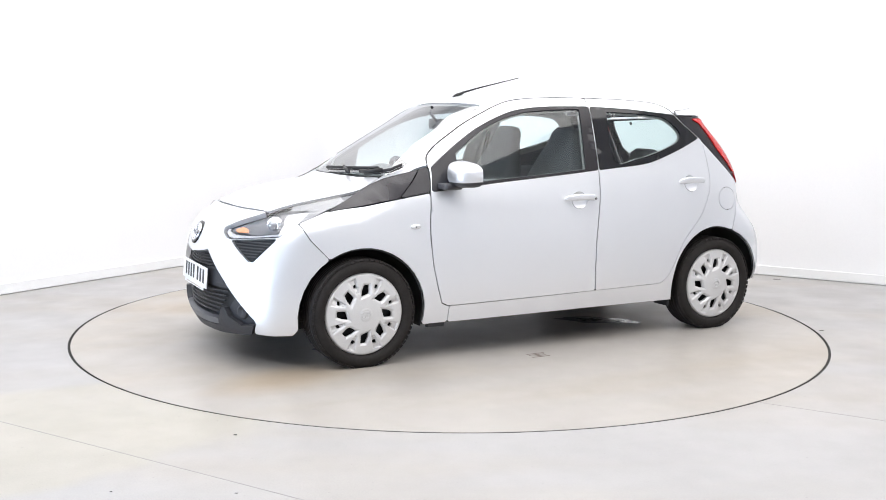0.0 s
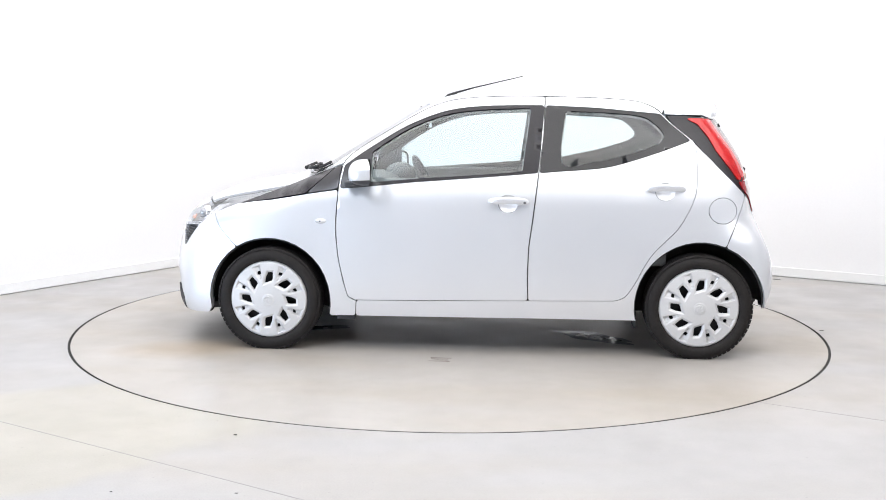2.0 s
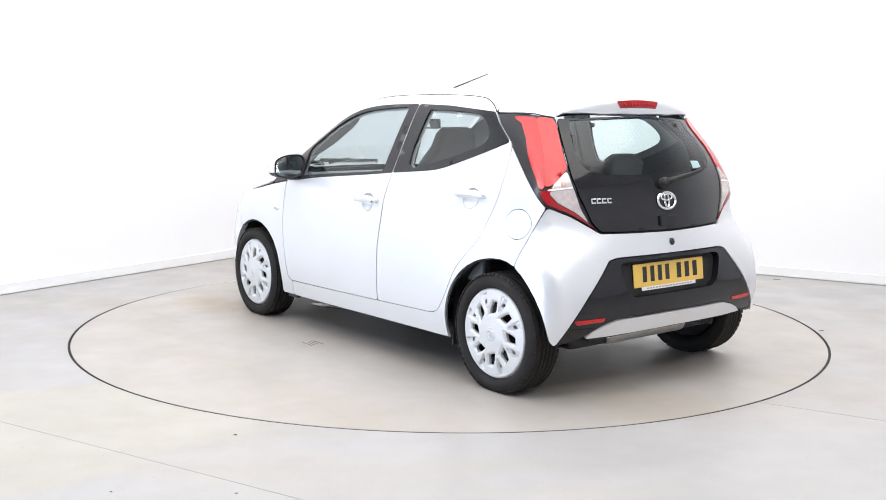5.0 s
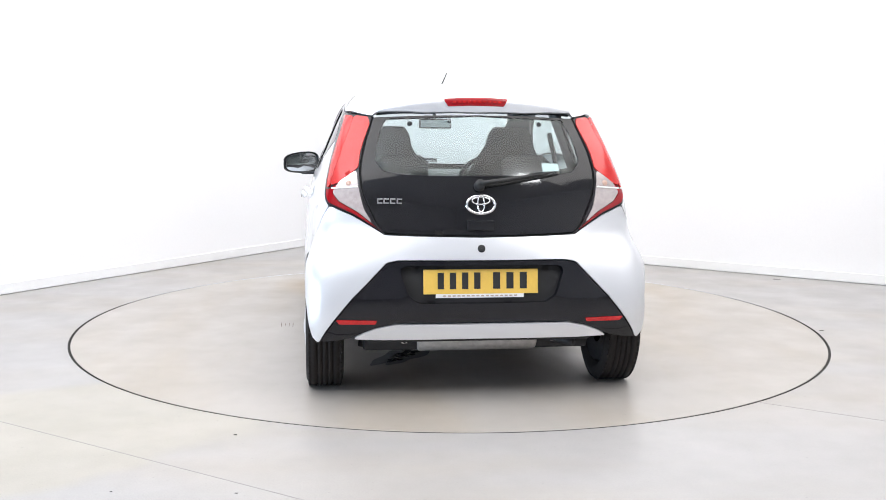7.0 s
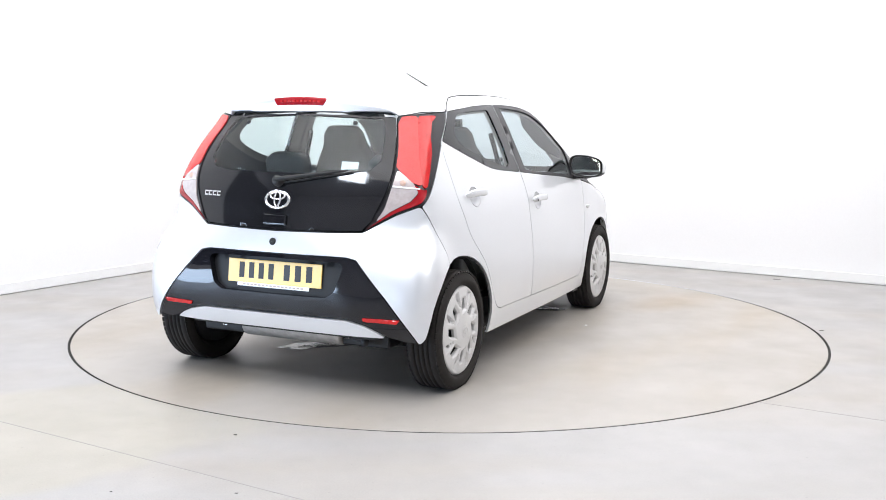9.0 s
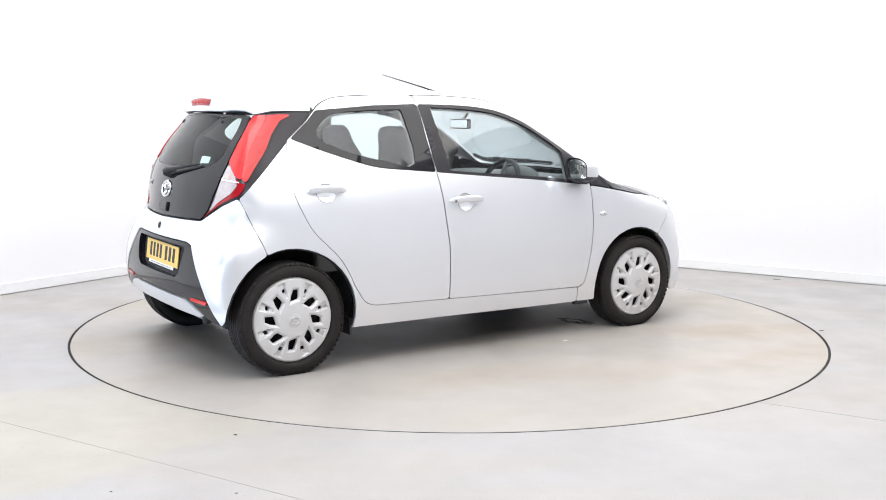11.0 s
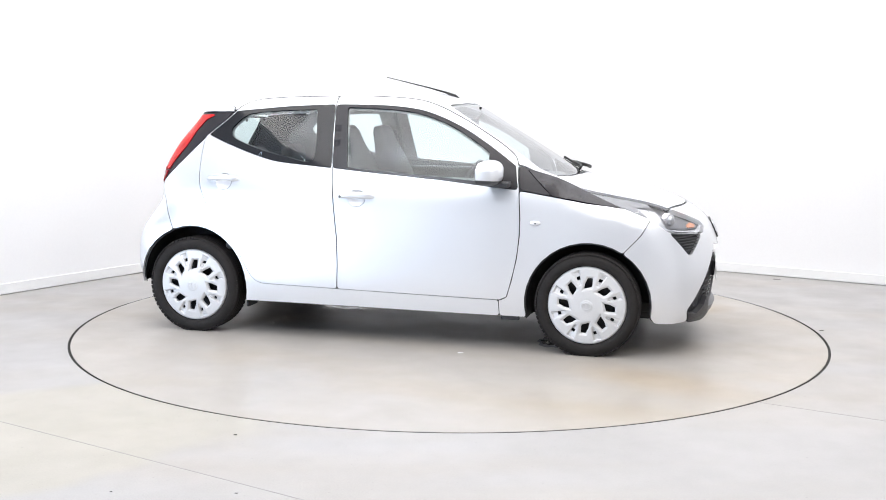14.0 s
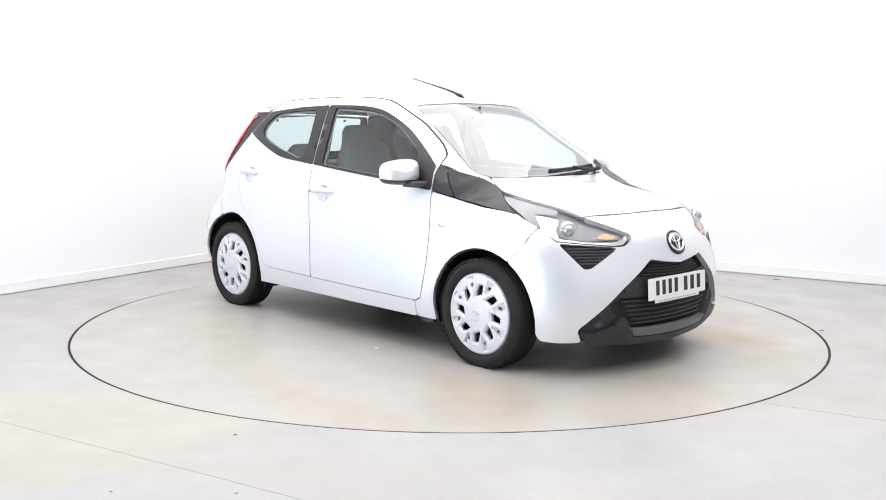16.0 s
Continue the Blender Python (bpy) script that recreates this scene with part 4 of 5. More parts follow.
def build_sides(car, s):
    chart = Side(s)
    chart.lock = True
    cup_f, cup_r = ellipse(-0.14, 0.827, 0.051, 0.046), ellipse(-0.972, 0.901, 0.051, 0.046)
    door = panel("front_door", chart, FDOOR, [FBLACK, cup_f], PAINT, car, "silver front door with black window frame")
    bm = sheet(FDOOR, [FBLACK], chart.back, gap=-0.007, lift=-0.026, depth=0)
    part("backing_panel", bm, CABIN_GREY, door, "dark inner door panel")
    handle(door, chart, -0.250, -0.031, 0.837)
    mirror(car, s)
    part("inner_frame", sheet(FBLACK, [FGLASS], chart.back, gap=-0.006, lift=-0.022, depth=0), PILLAR_GREY, door, "light grey inner window frame")
    panel("window_trim", chart, [(x - 0.0025 if x < -0.30 else x, z) for x, z in FBLACK], [FGLASS], TRIM_BLACK, door, "black window frame", gap=0.0003, lift=0.0012)
    g = panel("window", chart, FGLASS, [], GLASS, door, "clear tinted side window", gap=-0.001, lift=-0.006, depth=0)
    g.visible_shadow = False
    rear = panel("rear_door", chart, RDOOR, [RBLACK, cup_r], PAINT, car, "silver rear door with black window frame")
    bm = sheet(RDOOR, [RBLACK], chart.back, gap=-0.007, lift=-0.026, depth=0)
    part("backing_panel", bm, CABIN_GREY, rear, "dark inner door panel")
    chart.lock = False
    handle(rear, chart, -1.080, -0.865, 0.911)
    part("inner_frame", sheet(RBLACK, [RGLASS], chart.back, gap=-0.006, lift=-0.022, depth=0), PILLAR_GREY, rear, "light grey inner window frame")
    panel("window_trim", chart, [(x + 0.0025 if x > -0.35 else x, z) for x, z in RBLACK], [RGLASS], GLOSS_BLACK, rear, "glossy black window border", gap=0.0003, lift=0.0012)
    g = panel("window", chart, RGLASS, [], GLASS, rear, "hinged tinted rear side window", gap=-0.001, lift=-0.003, depth=0)
    g.visible_shadow = False
    wing = panel("front_wing", chart, WING, [], PAINT, car, backed=BACKING_DARK, gap=0.0015)
    p, _ = chart.back(np.array([(0.879, 0.718)]))
    rep = part("side_repeater", ellipsoid(bmesh.new(), (p[0][0], p[0][1] + 0.001 * s, p[0][2]), (0.030, 0.011, 0.0135)), REPEATER, wing, "small clear oval side indicator")
    part("bulb", ellipsoid(bmesh.new(), (p[0][0] + 0.002, p[0][1] + 0.009 * s, p[0][2]), (0.006, 0.005, 0.006)), LAMP_GREY, wing)
    flap = ellipse(-1.281, 0.802, 0.076, 0.070)
    quarter = panel("rear_quarter", chart, QUARTER, [flap] if s > 0 else [], PAINT, car, gap=0.0006)
    part("backing_panel", sheet(QUARTER, [], chart.back, gap=-0.007, lift=-0.014, depth=0), BACKING_DARK, quarter, "dark backing sheet that shades the panel joints")
    if s > 0:
        panel("fuel_flap", chart, flap, [], PAINT, quarter, "round silver fuel flap", r=0.004)
    part("air_deflector", boxed(0.745, s * 0.735, 0.186, 0.10, 0.030, 0.030, 0.004), NOSE_BLACK, car, "small black flap ahead of the sill")
    build_arch(car, s, 1.17)
    build_arch(car, s, -1.17)
    panel("wing_trim", chart, WING_TRIM, [], WING_BLACK, car, "satin black wedge trim on the wing", lift=0.003, gap=0.001, backed=BACKING_DARK)
    panel("pillar_trim", chart, PILLAR_TRIM, [], TRIM_BLACK, car, "dark grey trim at the foot of the pillar", lift=0.002, gap=0.001)
    # lamps
    lamp = panel("headlight_housing", FRONT, flank(HEADLAMP, s), [], LAMP_GREY, car, "grey headlight housing", lift=-0.030, depth=0, gap=-0.004)
    panel("light_guide", FRONT, flank([(1.402, 0.617, 0.812), (1.445, 0.586, 0.806), (1.500, 0.560, 0.793), (1.530, 0.595, 0.768), (1.545, 0.625, 0.745), (1.582, 0.644, 0.704),
                                       (1.663, 0.527, 0.685), (1.724, 0.401, 0.681), (1.742, 0.345, 0.694), (1.735, 0.320, 0.712), (1.752, 0.310, 0.695), (1.755, 0.352, 0.667),
                                       (1.738, 0.398, 0.662), (1.581, 0.660, 0.692), (1.500, 0.688, 0.744), (1.452, 0.652, 0.778)], s), [], LAMP_SILVER, lamp, "bright silver lamp surround", lift=-0.014, gap=0.001, depth=0.01, step=0.02, r=0.004)
    panel("lamp_strip", FRONT, flank([(1.118, 0.536, 0.886)] + [(x, y, z - 0.004) for x, y, z in LAMP_TOP[1:10]] + [(1.485, 0.548, 0.804), (1.440, 0.580, 0.810), (1.397, 0.613, 0.815), (1.450, 0.650, 0.780), (1.495, 0.690, 0.746), (1.440, 0.712, 0.769), (1.355, 0.672, 0.808), (1.24, 0.60, 0.84)], s), [], STRIP_GREY,
          lamp, "pale grey rear strip of the lamp", lift=-0.010, depth=0.0, gap=0.002, step=0.02)
    panel("bezel", FRONT, flank([(1.500, 0.590, 0.786), (1.666, 0.430, 0.738), (1.735, 0.335, 0.706), (1.735, 0.356, 0.692), (1.663, 0.527, 0.689), (1.590, 0.630, 0.707),
                                 (1.535, 0.625, 0.745)], s), [], LAMP_GREY, lamp, "dark grey lamp bezel", lift=-0.020, depth=0.0, step=0.02)
    panel("indicator", FRONT, flank([(1.668, 0.450, 0.716), (1.684, 0.410, 0.724), (1.718, 0.366, 0.709), (1.716, 0.396, 0.694), (1.678, 0.470, 0.699)], s), [], ORANGE, lamp,
          "amber indicator", lift=-0.013, depth=0.006, step=0.015, gap=0)
    ring = lathe([(0.014, 0.004), (0.030, 0.010), (0.040, 0.006), (0.042, -0.02)], 32)
    m = look((1.580, s * 0.575, 0.735), (1.580 + 1, s * (0.575 + 0.75), 0.735)) @ Matrix.Rotation(radians(-90), 4, "X")
    bmesh.ops.transform(ring, matrix=m, verts=ring.verts)
    part("projector_ring", ring, CHROME, lamp, "chrome projector ring")
    part("projector", ellipsoid(bmesh.new(), (1.583, s * 0.578, 0.735), (0.029, 0.029, 0.029)), LENS_BALL, lamp, "glass projector lens")
    lens = panel("lens", FRONT, flank(HEADLAMP, s), [], LENS_CLEAR, lamp, "clear headlight lens", depth=0.0)
    lens.visible_shadow = False
    vent = panel("lamp_intake", FRONT, flank(INTAKE, s), [], PLASTIC_DARK, car, "black ribbed vent below the headlight", lift=-0.020, depth=0, gap=-0.006)
    tri = np.array(FRONT.to(flank(INTAKE, 1)))
    for k in range(6):
        z = 0.652 - 0.0145 * k
        us = [u for u in np.linspace(tri[:, 0].min(), tri[:, 0].max(), 60) if inside(np.array([(u, z)]), [tri])[0]]
        if len(us) > 3:
            q, nq = FRONT.back(np.stack([np.array(us[1:-1:3]) * s, np.full(len(us[1:-1:3]), z)], 1))
            if len(q) > 1:
                part("slat", tube([Vector(a) - Vector(c) * 0.006 for a, c in zip(q, nq)], 0.0032, 6), PLASTIC, vent)
    tail = panel("tail_light_housing", REAR, flank(TAIL_LAMP, s), [], TRIM_BLACK, car, "black tail light surround", backed=BACKING_DARK)
    panel("red_lens", REAR, flank(RED_OUT, s), [], RED_LENS, tail, "bright red upper lens", gap=0.0, lift=0.006, depth=0.008, step=0.02)
    panel("red_lens", REAR, flank(RED_BACK, s), [], RED_SHEEN, tail, "red rear facet of the lens, lightened as if by reflection", gap=-0.003, lift=0.0052, depth=0.008, step=0.02)
    panel("red_lens", REAR, flank(RED_LOW, s), [], RED_DEEP, tail, "deep red lower lens", gap=0.001, lift=0.006, depth=0.008, step=0.02)
    panel("clear_lens", REAR, flank(CLEAR, s), [], WHITE_LENS, tail, "pale clear lens with a pinkish tint", gap=0.001, lift=0.005, depth=0.008, step=0.02)
    panel("lens_divider", REAR, flank([(-1.440, 0.556, 0.973), (-1.398, 0.672, 0.962), (-1.399, 0.673, 0.956), (-1.441, 0.555, 0.966)], s), [], PLATE_WHITE, tail, "thin white bar across the clear lens",
          gap=0, lift=0.008, depth=0.004, step=0.02, r=0.001)
    for (x, y, z), rad, mat, word in (((-1.437, 0.612, 0.985), 0.013, BULB_TINT, "pale amber bulb cover"),):
        q, nq = REAR.back(np.array(REAR.to([(x, s * y, z)])))
        dish = lathe([(0.0005, 0.002), (rad * 0.55, 0.006), (rad * 0.7, 0.002), (rad, 0.004), (rad * 1.05, -0.003)], 24)
        bmesh.ops.transform(dish, matrix=Matrix.Translation(Vector(q[0]) + Vector(nq[0]) * 0.004) @ Vector(nq[0]).to_track_quat("Y", "Z").to_matrix().to_4x4(), verts=dish.verts)
        part("bulb_cover", dish, mat, tail, word)
    return door, rear


def build_arch(car, s, x):
    """Black liner of a wheel arch."""
    bm = bmesh.new()
    cz = ARCH_Z if x > 0 else REAR_ARCH_Z
    grow = 0.0 if x > 0 else REAR_ARCH_R - ARCH_R
    rows = []
    for a in range(-2 if x > 0 else -14, 197 if x > 0 else 180, 6):
        c, d = math.cos(radians(a)), math.sin(radians(a))
        taper = 0.765 if x < 0 or a > 60 else 0.73
        row = [(x + (0.352 + grow) * c, s * (taper - 0.03), cz + (0.352 + grow) * d), (x + (0.345 + grow) * c, s * 0.60, cz + (0.345 + grow) * d), (x + 0.33 * c, s * 0.54, cz + 0.33 * d), (x, s * 0.53, cz + 0.05)]
        rows.append([bm.verts.new(p) for p in row])
    for a, c in zip(rows, rows[1:]):
        for j in range(3):
            bm.faces.new((a[j], c[j], c[j + 1], a[j + 1]))
    bmesh.ops.remove_doubles(bm, verts=bm.verts, dist=0.0005)
    part("arch_liner", bm, PLASTIC_DARK, car, "black wheel arch liner")


def build_car():
    car = new("car")
    tagged(car, "small silver five-door hatchback with black trim, parked on the turntable", "car")
    for s in (-1, 1):
        build_sides(car, s)
        for x in (1.17, -1.17):
            build_wheel(s, car, x)
    # front
    bumper = both([(1.85, 0.0, 0.553)] + GRILLE[1:8] + [(1.60, 0.66, 0.185), (1.52, 0.70, 0.188)] + arch_points(1.17, -10, 58, 6) + BUMPER_EDGE[::-1]
                  + [(1.581, 0.666, 0.683), (1.740, 0.395, 0.653), (1.757, 0.350, 0.658), (1.757, 0.300, 0.687), (1.744, 0.296, 0.711),
                     (1.683, 0.370, 0.747), (1.573, 0.459, 0.793), (1.64, 0.25, 0.797), (1.66, 0.147, 0.800), (1.665, 0.0, 0.802)])
    panel("front_bumper", FRONT, bumper, [FRONT_HOLE(s) for s in (1, -1)], PAINT, car, "silver front bumper", gap=0.0008, depth=0.034)
    part("backing_panel", sheet(FRONT.to(bumper), [], FRONT.back, gap=-0.006, lift=-0.028, depth=0), BACKING_DARK, car, "dark backing sheet that shades the bumper joints")
    build_nose(car)
    # top
    screen_half = [(1.052, 0.0, 0), (1.044, 0.155, 0), (1.01, 0.33, 0), (0.956, 0.473, 0), (0.911, 0.515, 0), (0.866, 0.537, 0), (0.631, 0.503, 0), (0.338, 0.452, 0),
                   (0.318, 0.43, 0), (0.345, 0.25, 0), (0.36, 0.0, 0)]
    screen = both(screen_half)
    g = panel("windscreen", TOP, screen, [], GLASS_SCREEN, car, "clear raked windscreen", depth=0, lift=-0.003)
    g.visible_shadow = False
    bonnet = both([(1.062, 0.0, 0), (1.054, 0.155, 0), (1.02, 0.33, 0), (0.958, 0.484, 0)] + LAMP_TOP + [(1.638, 0.25, 0),
                   (1.656, 0.147, 0), (1.662, 0.0, 0)])
    panel("bonnet", TOP, bonnet, [], PAINT, car, "plain silver bonnet", backed=BACKING_DARK)
    edge = on_flank(SEAM + SEAM_REAR[1:])
    corner = [tuple(float(v) for v in p) for p in TOP.back(np.array([(-1.212, 0.430), (-1.200, 0.470), (-1.175, 0.510), (-1.140, 0.540), (-1.100, 0.560), (-1.04, 0.574), (-0.975, 0.582)]))[0]]
    roof = [(-1.20, 0.0, 0), (-1.207, 0.30, 0)] + corner
    roof += edge[::-1] + [(0.812, 0.637, 0), (0.950, 0.585, 0), (1.088, 0.534, 0), (0.950, 0.487, 0)]
    roof += [(0.912, 0.520, 0), (0.866, 0.541, 0), (0.631, 0.507, 0), (0.338, 0.456, 0), (0.313, 0.43, 0), (0.340, 0.25, 0), (0.355, 0.0, 0)]
    panel("roof", TOP, both(roof), [], PAINT, car, "silver roof and pillars")
    for s in (-1, 1):
        cap = flank(corner + [(-0.978, 0.585, 1.302), (-1.080, 0.577, 1.299), (-1.150, 0.560, 1.294), (-1.205, 0.520, 1.288), (-1.238, 0.475, 1.285), (-1.243, 0.452, 1.335)], s)
        panel("roof_corner", Radial((-0.95, 0.15 * s, 0.95)), cap, [], PAINT, car, "silver roof corner above the tail light", gap=0.0005, r=0.003, step=0.02, lift=0.0025)
        pts = np.array(flank(edge, s))
        nr = slope(pts)
        # dark tube added along the door-to-roof joint for the shade in its gap
        part("roof_joint_line", tube([Vector(p) + Vector(n) * -0.0005 for p, n in zip(pts, nr)], 0.0026, 6), PLASTIC_DARK, car, "thin dark line drawn along the door-to-roof joint")
    part("headliner", sheet(TOP.to(both([(-1.20, 0.0, 0), (-1.16, 0.44, 0), (-0.9, 0.53, 0), (0.1, 0.53, 0), (0.26, 0.50, 0), (0.325, 0.445, 0), (0.345, 0.25, 0), (0.36, 0.0, 0)])), [], TOP.back, gap=0, lift=-0.018, depth=0),
         HEADLINER, car, "pale headliner")
    part("scuttle", sheet(TOP.to(both([(1.075, 0.0, 0), (1.067, 0.155, 0), (1.03, 0.34, 0), (0.965, 0.50, 0), (0.90, 0.53, 0), (0.94, 0.47, 0), (0.985, 0.33, 0), (1.018, 0.155, 0), (1.027, 0.0, 0)])), [],
                          TOP.back, gap=0, lift=-0.010, depth=0), PLASTIC_DARK, car, "black scuttle panel below the windscreen")
    # rear
    hatch = panel("tailgate", REAR, both(HATCH), [both(HATCH_GLASS)], GLOSS_BLACK, car, "glossy black glass tailgate")
    g = panel("rear_window", REAR, both(HATCH_GLASS), [], GLASS_REAR, hatch, "tinted rear window", gap=-0.001, depth=0)
    g.visible_shadow = False
    rb = both([(-1.581, 0.0, 0.652)] + [(x, y + 0.002, h + 0.003) for x, y, h in DIFFUSER[11:5:-1]] + [(-1.522, 0.732, 0.272)]
              + arch_points(-1.17, 178, 112, 6) + on_flank([(-1.320, 0.660), (-1.347, 0.720), (-1.371, 0.785), (-1.390, 0.835), (-1.406, 0.882)]) + [(-1.459, 0.586, 0.841), (-1.507, 0.434, 0.758),
                                                   (-1.536, 0.287, 0.755), (-1.556, 0.0, 0.751)])
    panel("rear_bumper", REAR, rb, [], PAINT, car, "silver rear bumper", backed=BACKING_DARK, gap=0.0008)
    diff = panel("diffuser", REAR, both(DIFFUSER), [both(RECESS)], BUMPER_BLACK, car, "gloss black lower bumper insert", lift=-0.003, depth=0.036, r=0.02)
    panel("plate_recess", REAR, both(RECESS), [], PLASTIC_DARK, diff, "dark number plate recess", lift=-0.037, depth=0, gap=-0.01)
    panel("bumper_lip", REAR, both(LIP), [], PAINT, car, "silver lower bumper lip", lift=0.006, depth=0.03)
    build_tail(car, hatch, diff)
    build_cabin(car)
    build_under(car)
    build_roof_bits(car)
    return car


def strip(chart, y0, y1, z, lift, r, n=25, bend=0.0):
    """A bar that follows the skin from side to side at height z."""
    ys = np.linspace(y0, y1, n)
    x = np.full(n, chart.x0 + chart.s * 0.85)
    q = np.array(chart.to([(a, b, z - bend * b * b) for a, b in zip(x, ys)]))
    p, nr = chart.back(q)
    return tube([Vector(a) + Vector(c) * lift for a, c in zip(p, nr)], r, 8)


def build_nose(car):
    upper = both([(1.85, 0.0, 0.549), (1.84, 0.12, 0.558), (1.82, 0.212, 0.574), (1.80, 0.262, 0.535), (1.80, 0.300, 0.503), (1.82, 0.15, 0.494), (1.85, 0.0, 0.490)])
    lower = both([(1.86, 0.0, 0.395), (1.79, 0.405, 0.395), (1.75, 0.452, 0.362), (1.75, 0.335, 0.240), (1.77, 0.318, 0.232), (1.83, 0.0, 0.222)])
    front = panel("grille_panel", FRONT, both(GRILLE), [upper, lower], NOSE_BLACK, car, "black grille surround", lift=-0.028, depth=0.03)
    panel("grille_mesh", FRONT, upper, [], PLASTIC_DARK, front, "dark upper grille", lift=-0.056, depth=0, gap=-0.01)
    panel("grille_mesh", FRONT, lower, [], PLASTIC_DARK, front, "dark lower grille", lift=-0.056, depth=0, gap=-0.01)
    for z, w in ((0.556, 0.20), (0.540, 0.235), (0.524, 0.255), (0.508, 0.275)):
        part("slat", strip(FRONT, -w, w, z - 0.006, -0.036, 0.0035, bend=-0.14), NOSE_BLACK, front)
    for z, w in ((0.372, 0.42), (0.348, 0.405), (0.324, 0.385), (0.300, 0.365), (0.276, 0.345), (0.252, 0.325)):
        part("slat", strip(FRONT, -w, w, z, -0.036, 0.0045, bend=-0.03), NOSE_BLACK, front)
    panel("splitter", FRONT, both([(1.83, 0.0, 0.226), (1.79, 0.20, 0.228), (1.77, 0.322, 0.234), (1.765, 0.300, 0.196), (1.79, 0.20, 0.188), (1.81, 0.0, 0.184)]), [], GREY_LIP, front,
          "grey lower bumper lip", lift=-0.002, depth=0.03)
    panel("chin", FRONT, both([(1.83, 0.0, 0.180), (1.76, 0.300, 0.192), (1.70, 0.45, 0.196), (1.662, 0.56, 0.205), (1.660, 0.53, 0.172), (1.742, 0.300, 0.146), (1.79, 0.0, 0.138)]), [], NOSE_BLACK, front,
          "black plastic chin", lift=-0.004, depth=0.03)
    for s in (-1, 1):
        panel("bumper_fin", FRONT, flank([(1.668, 0.588, 0.238), (1.70, 0.50, 0.224), (1.735, 0.415, 0.262), (1.757, 0.390, 0.305), (1.765, 0.365, 0.300), (1.77, 0.326, 0.234), (1.765, 0.300, 0.190),
                                          (1.70, 0.45, 0.190), (1.662, 0.545, 0.186)], s), [], NOSE_BLACK, front, "angular black corner fin", lift=0.002, depth=0.03, gap=0.001, step=0.025, r=0.004)
        p, nr = FRONT.back(np.array(FRONT.to([(1.715, s * 0.497, 0.292)])))
        bm = lathe([(0.002, -0.004), (0.022, -0.002), (0.026, 0.005), (0.036, 0.005), (0.040, -0.006)], 32)
        bmesh.ops.transform(bm, matrix=Matrix.Translation(Vector(p[0]) - Vector(nr[0]) * 0.024) @ Vector(nr[0]).to_track_quat("Y", "Z").to_matrix().to_4x4(), verts=bm.verts)
        part("fog_lamp_blank", bm, NOSE_BLACK, front, "round black fog lamp blank")
        p, nr = FRONT.back(np.array(FRONT.to([(1.80, s * 0.335, 0.452)])))
        bm = boxed(0, 0, 0, 0.075, 0.006, 0.062, 0.0025)
        bmesh.ops.transform(bm, matrix=Matrix.Translation(Vector(p[0]) - Vector(nr[0]) * 0.027) @ Vector(nr[0]).to_track_quat("Y", "Z").to_matrix().to_4x4(), verts=bm.verts)
        part("tow_eye_cover", bm, NOSE_BLACK, front, smooth=False)
    plate(car, pose(1.846, 0.0, 0.432, 90, 0, 90) @ pose(0, 0, 0, -4, 0, 0), PLATE_WHITE, "white front number plate")
    part("plate_holder", boxed(1.826, 0, 0.435, 0.028, 0.40, 0.09, 0.008), PLASTIC_DARK, front, smooth=False)
    p, nr = FRONT.back(np.array([(0.0, 0.655)]))
    c, nrm = Vector(p[0]), Vector(nr[0])
    up = (Vector((0, 0, 1)) - nrm * nrm.z).normalized()
    disc = lathe([(0.001, 0.004), (0.060, 0.004), (0.066, 0.001), (0.066, -0.02)], 40)
    for v in disc.verts:
        a = v.co.copy()
        v.co = c + Vector((0, 1, 0)) * a.x * 1.12 + up * a.z + nrm * a.y
    badge = part("badge_disc", disc, GLOSS_BLACK, car, "round black front badge")
    emblem(badge, lambda u, v, d: c + Vector((0, 1, 0)) * u + up * v + nrm * (d + 0.003), 0.058, 0.045, 0.0065, "emblem", CHROME, 0.006)


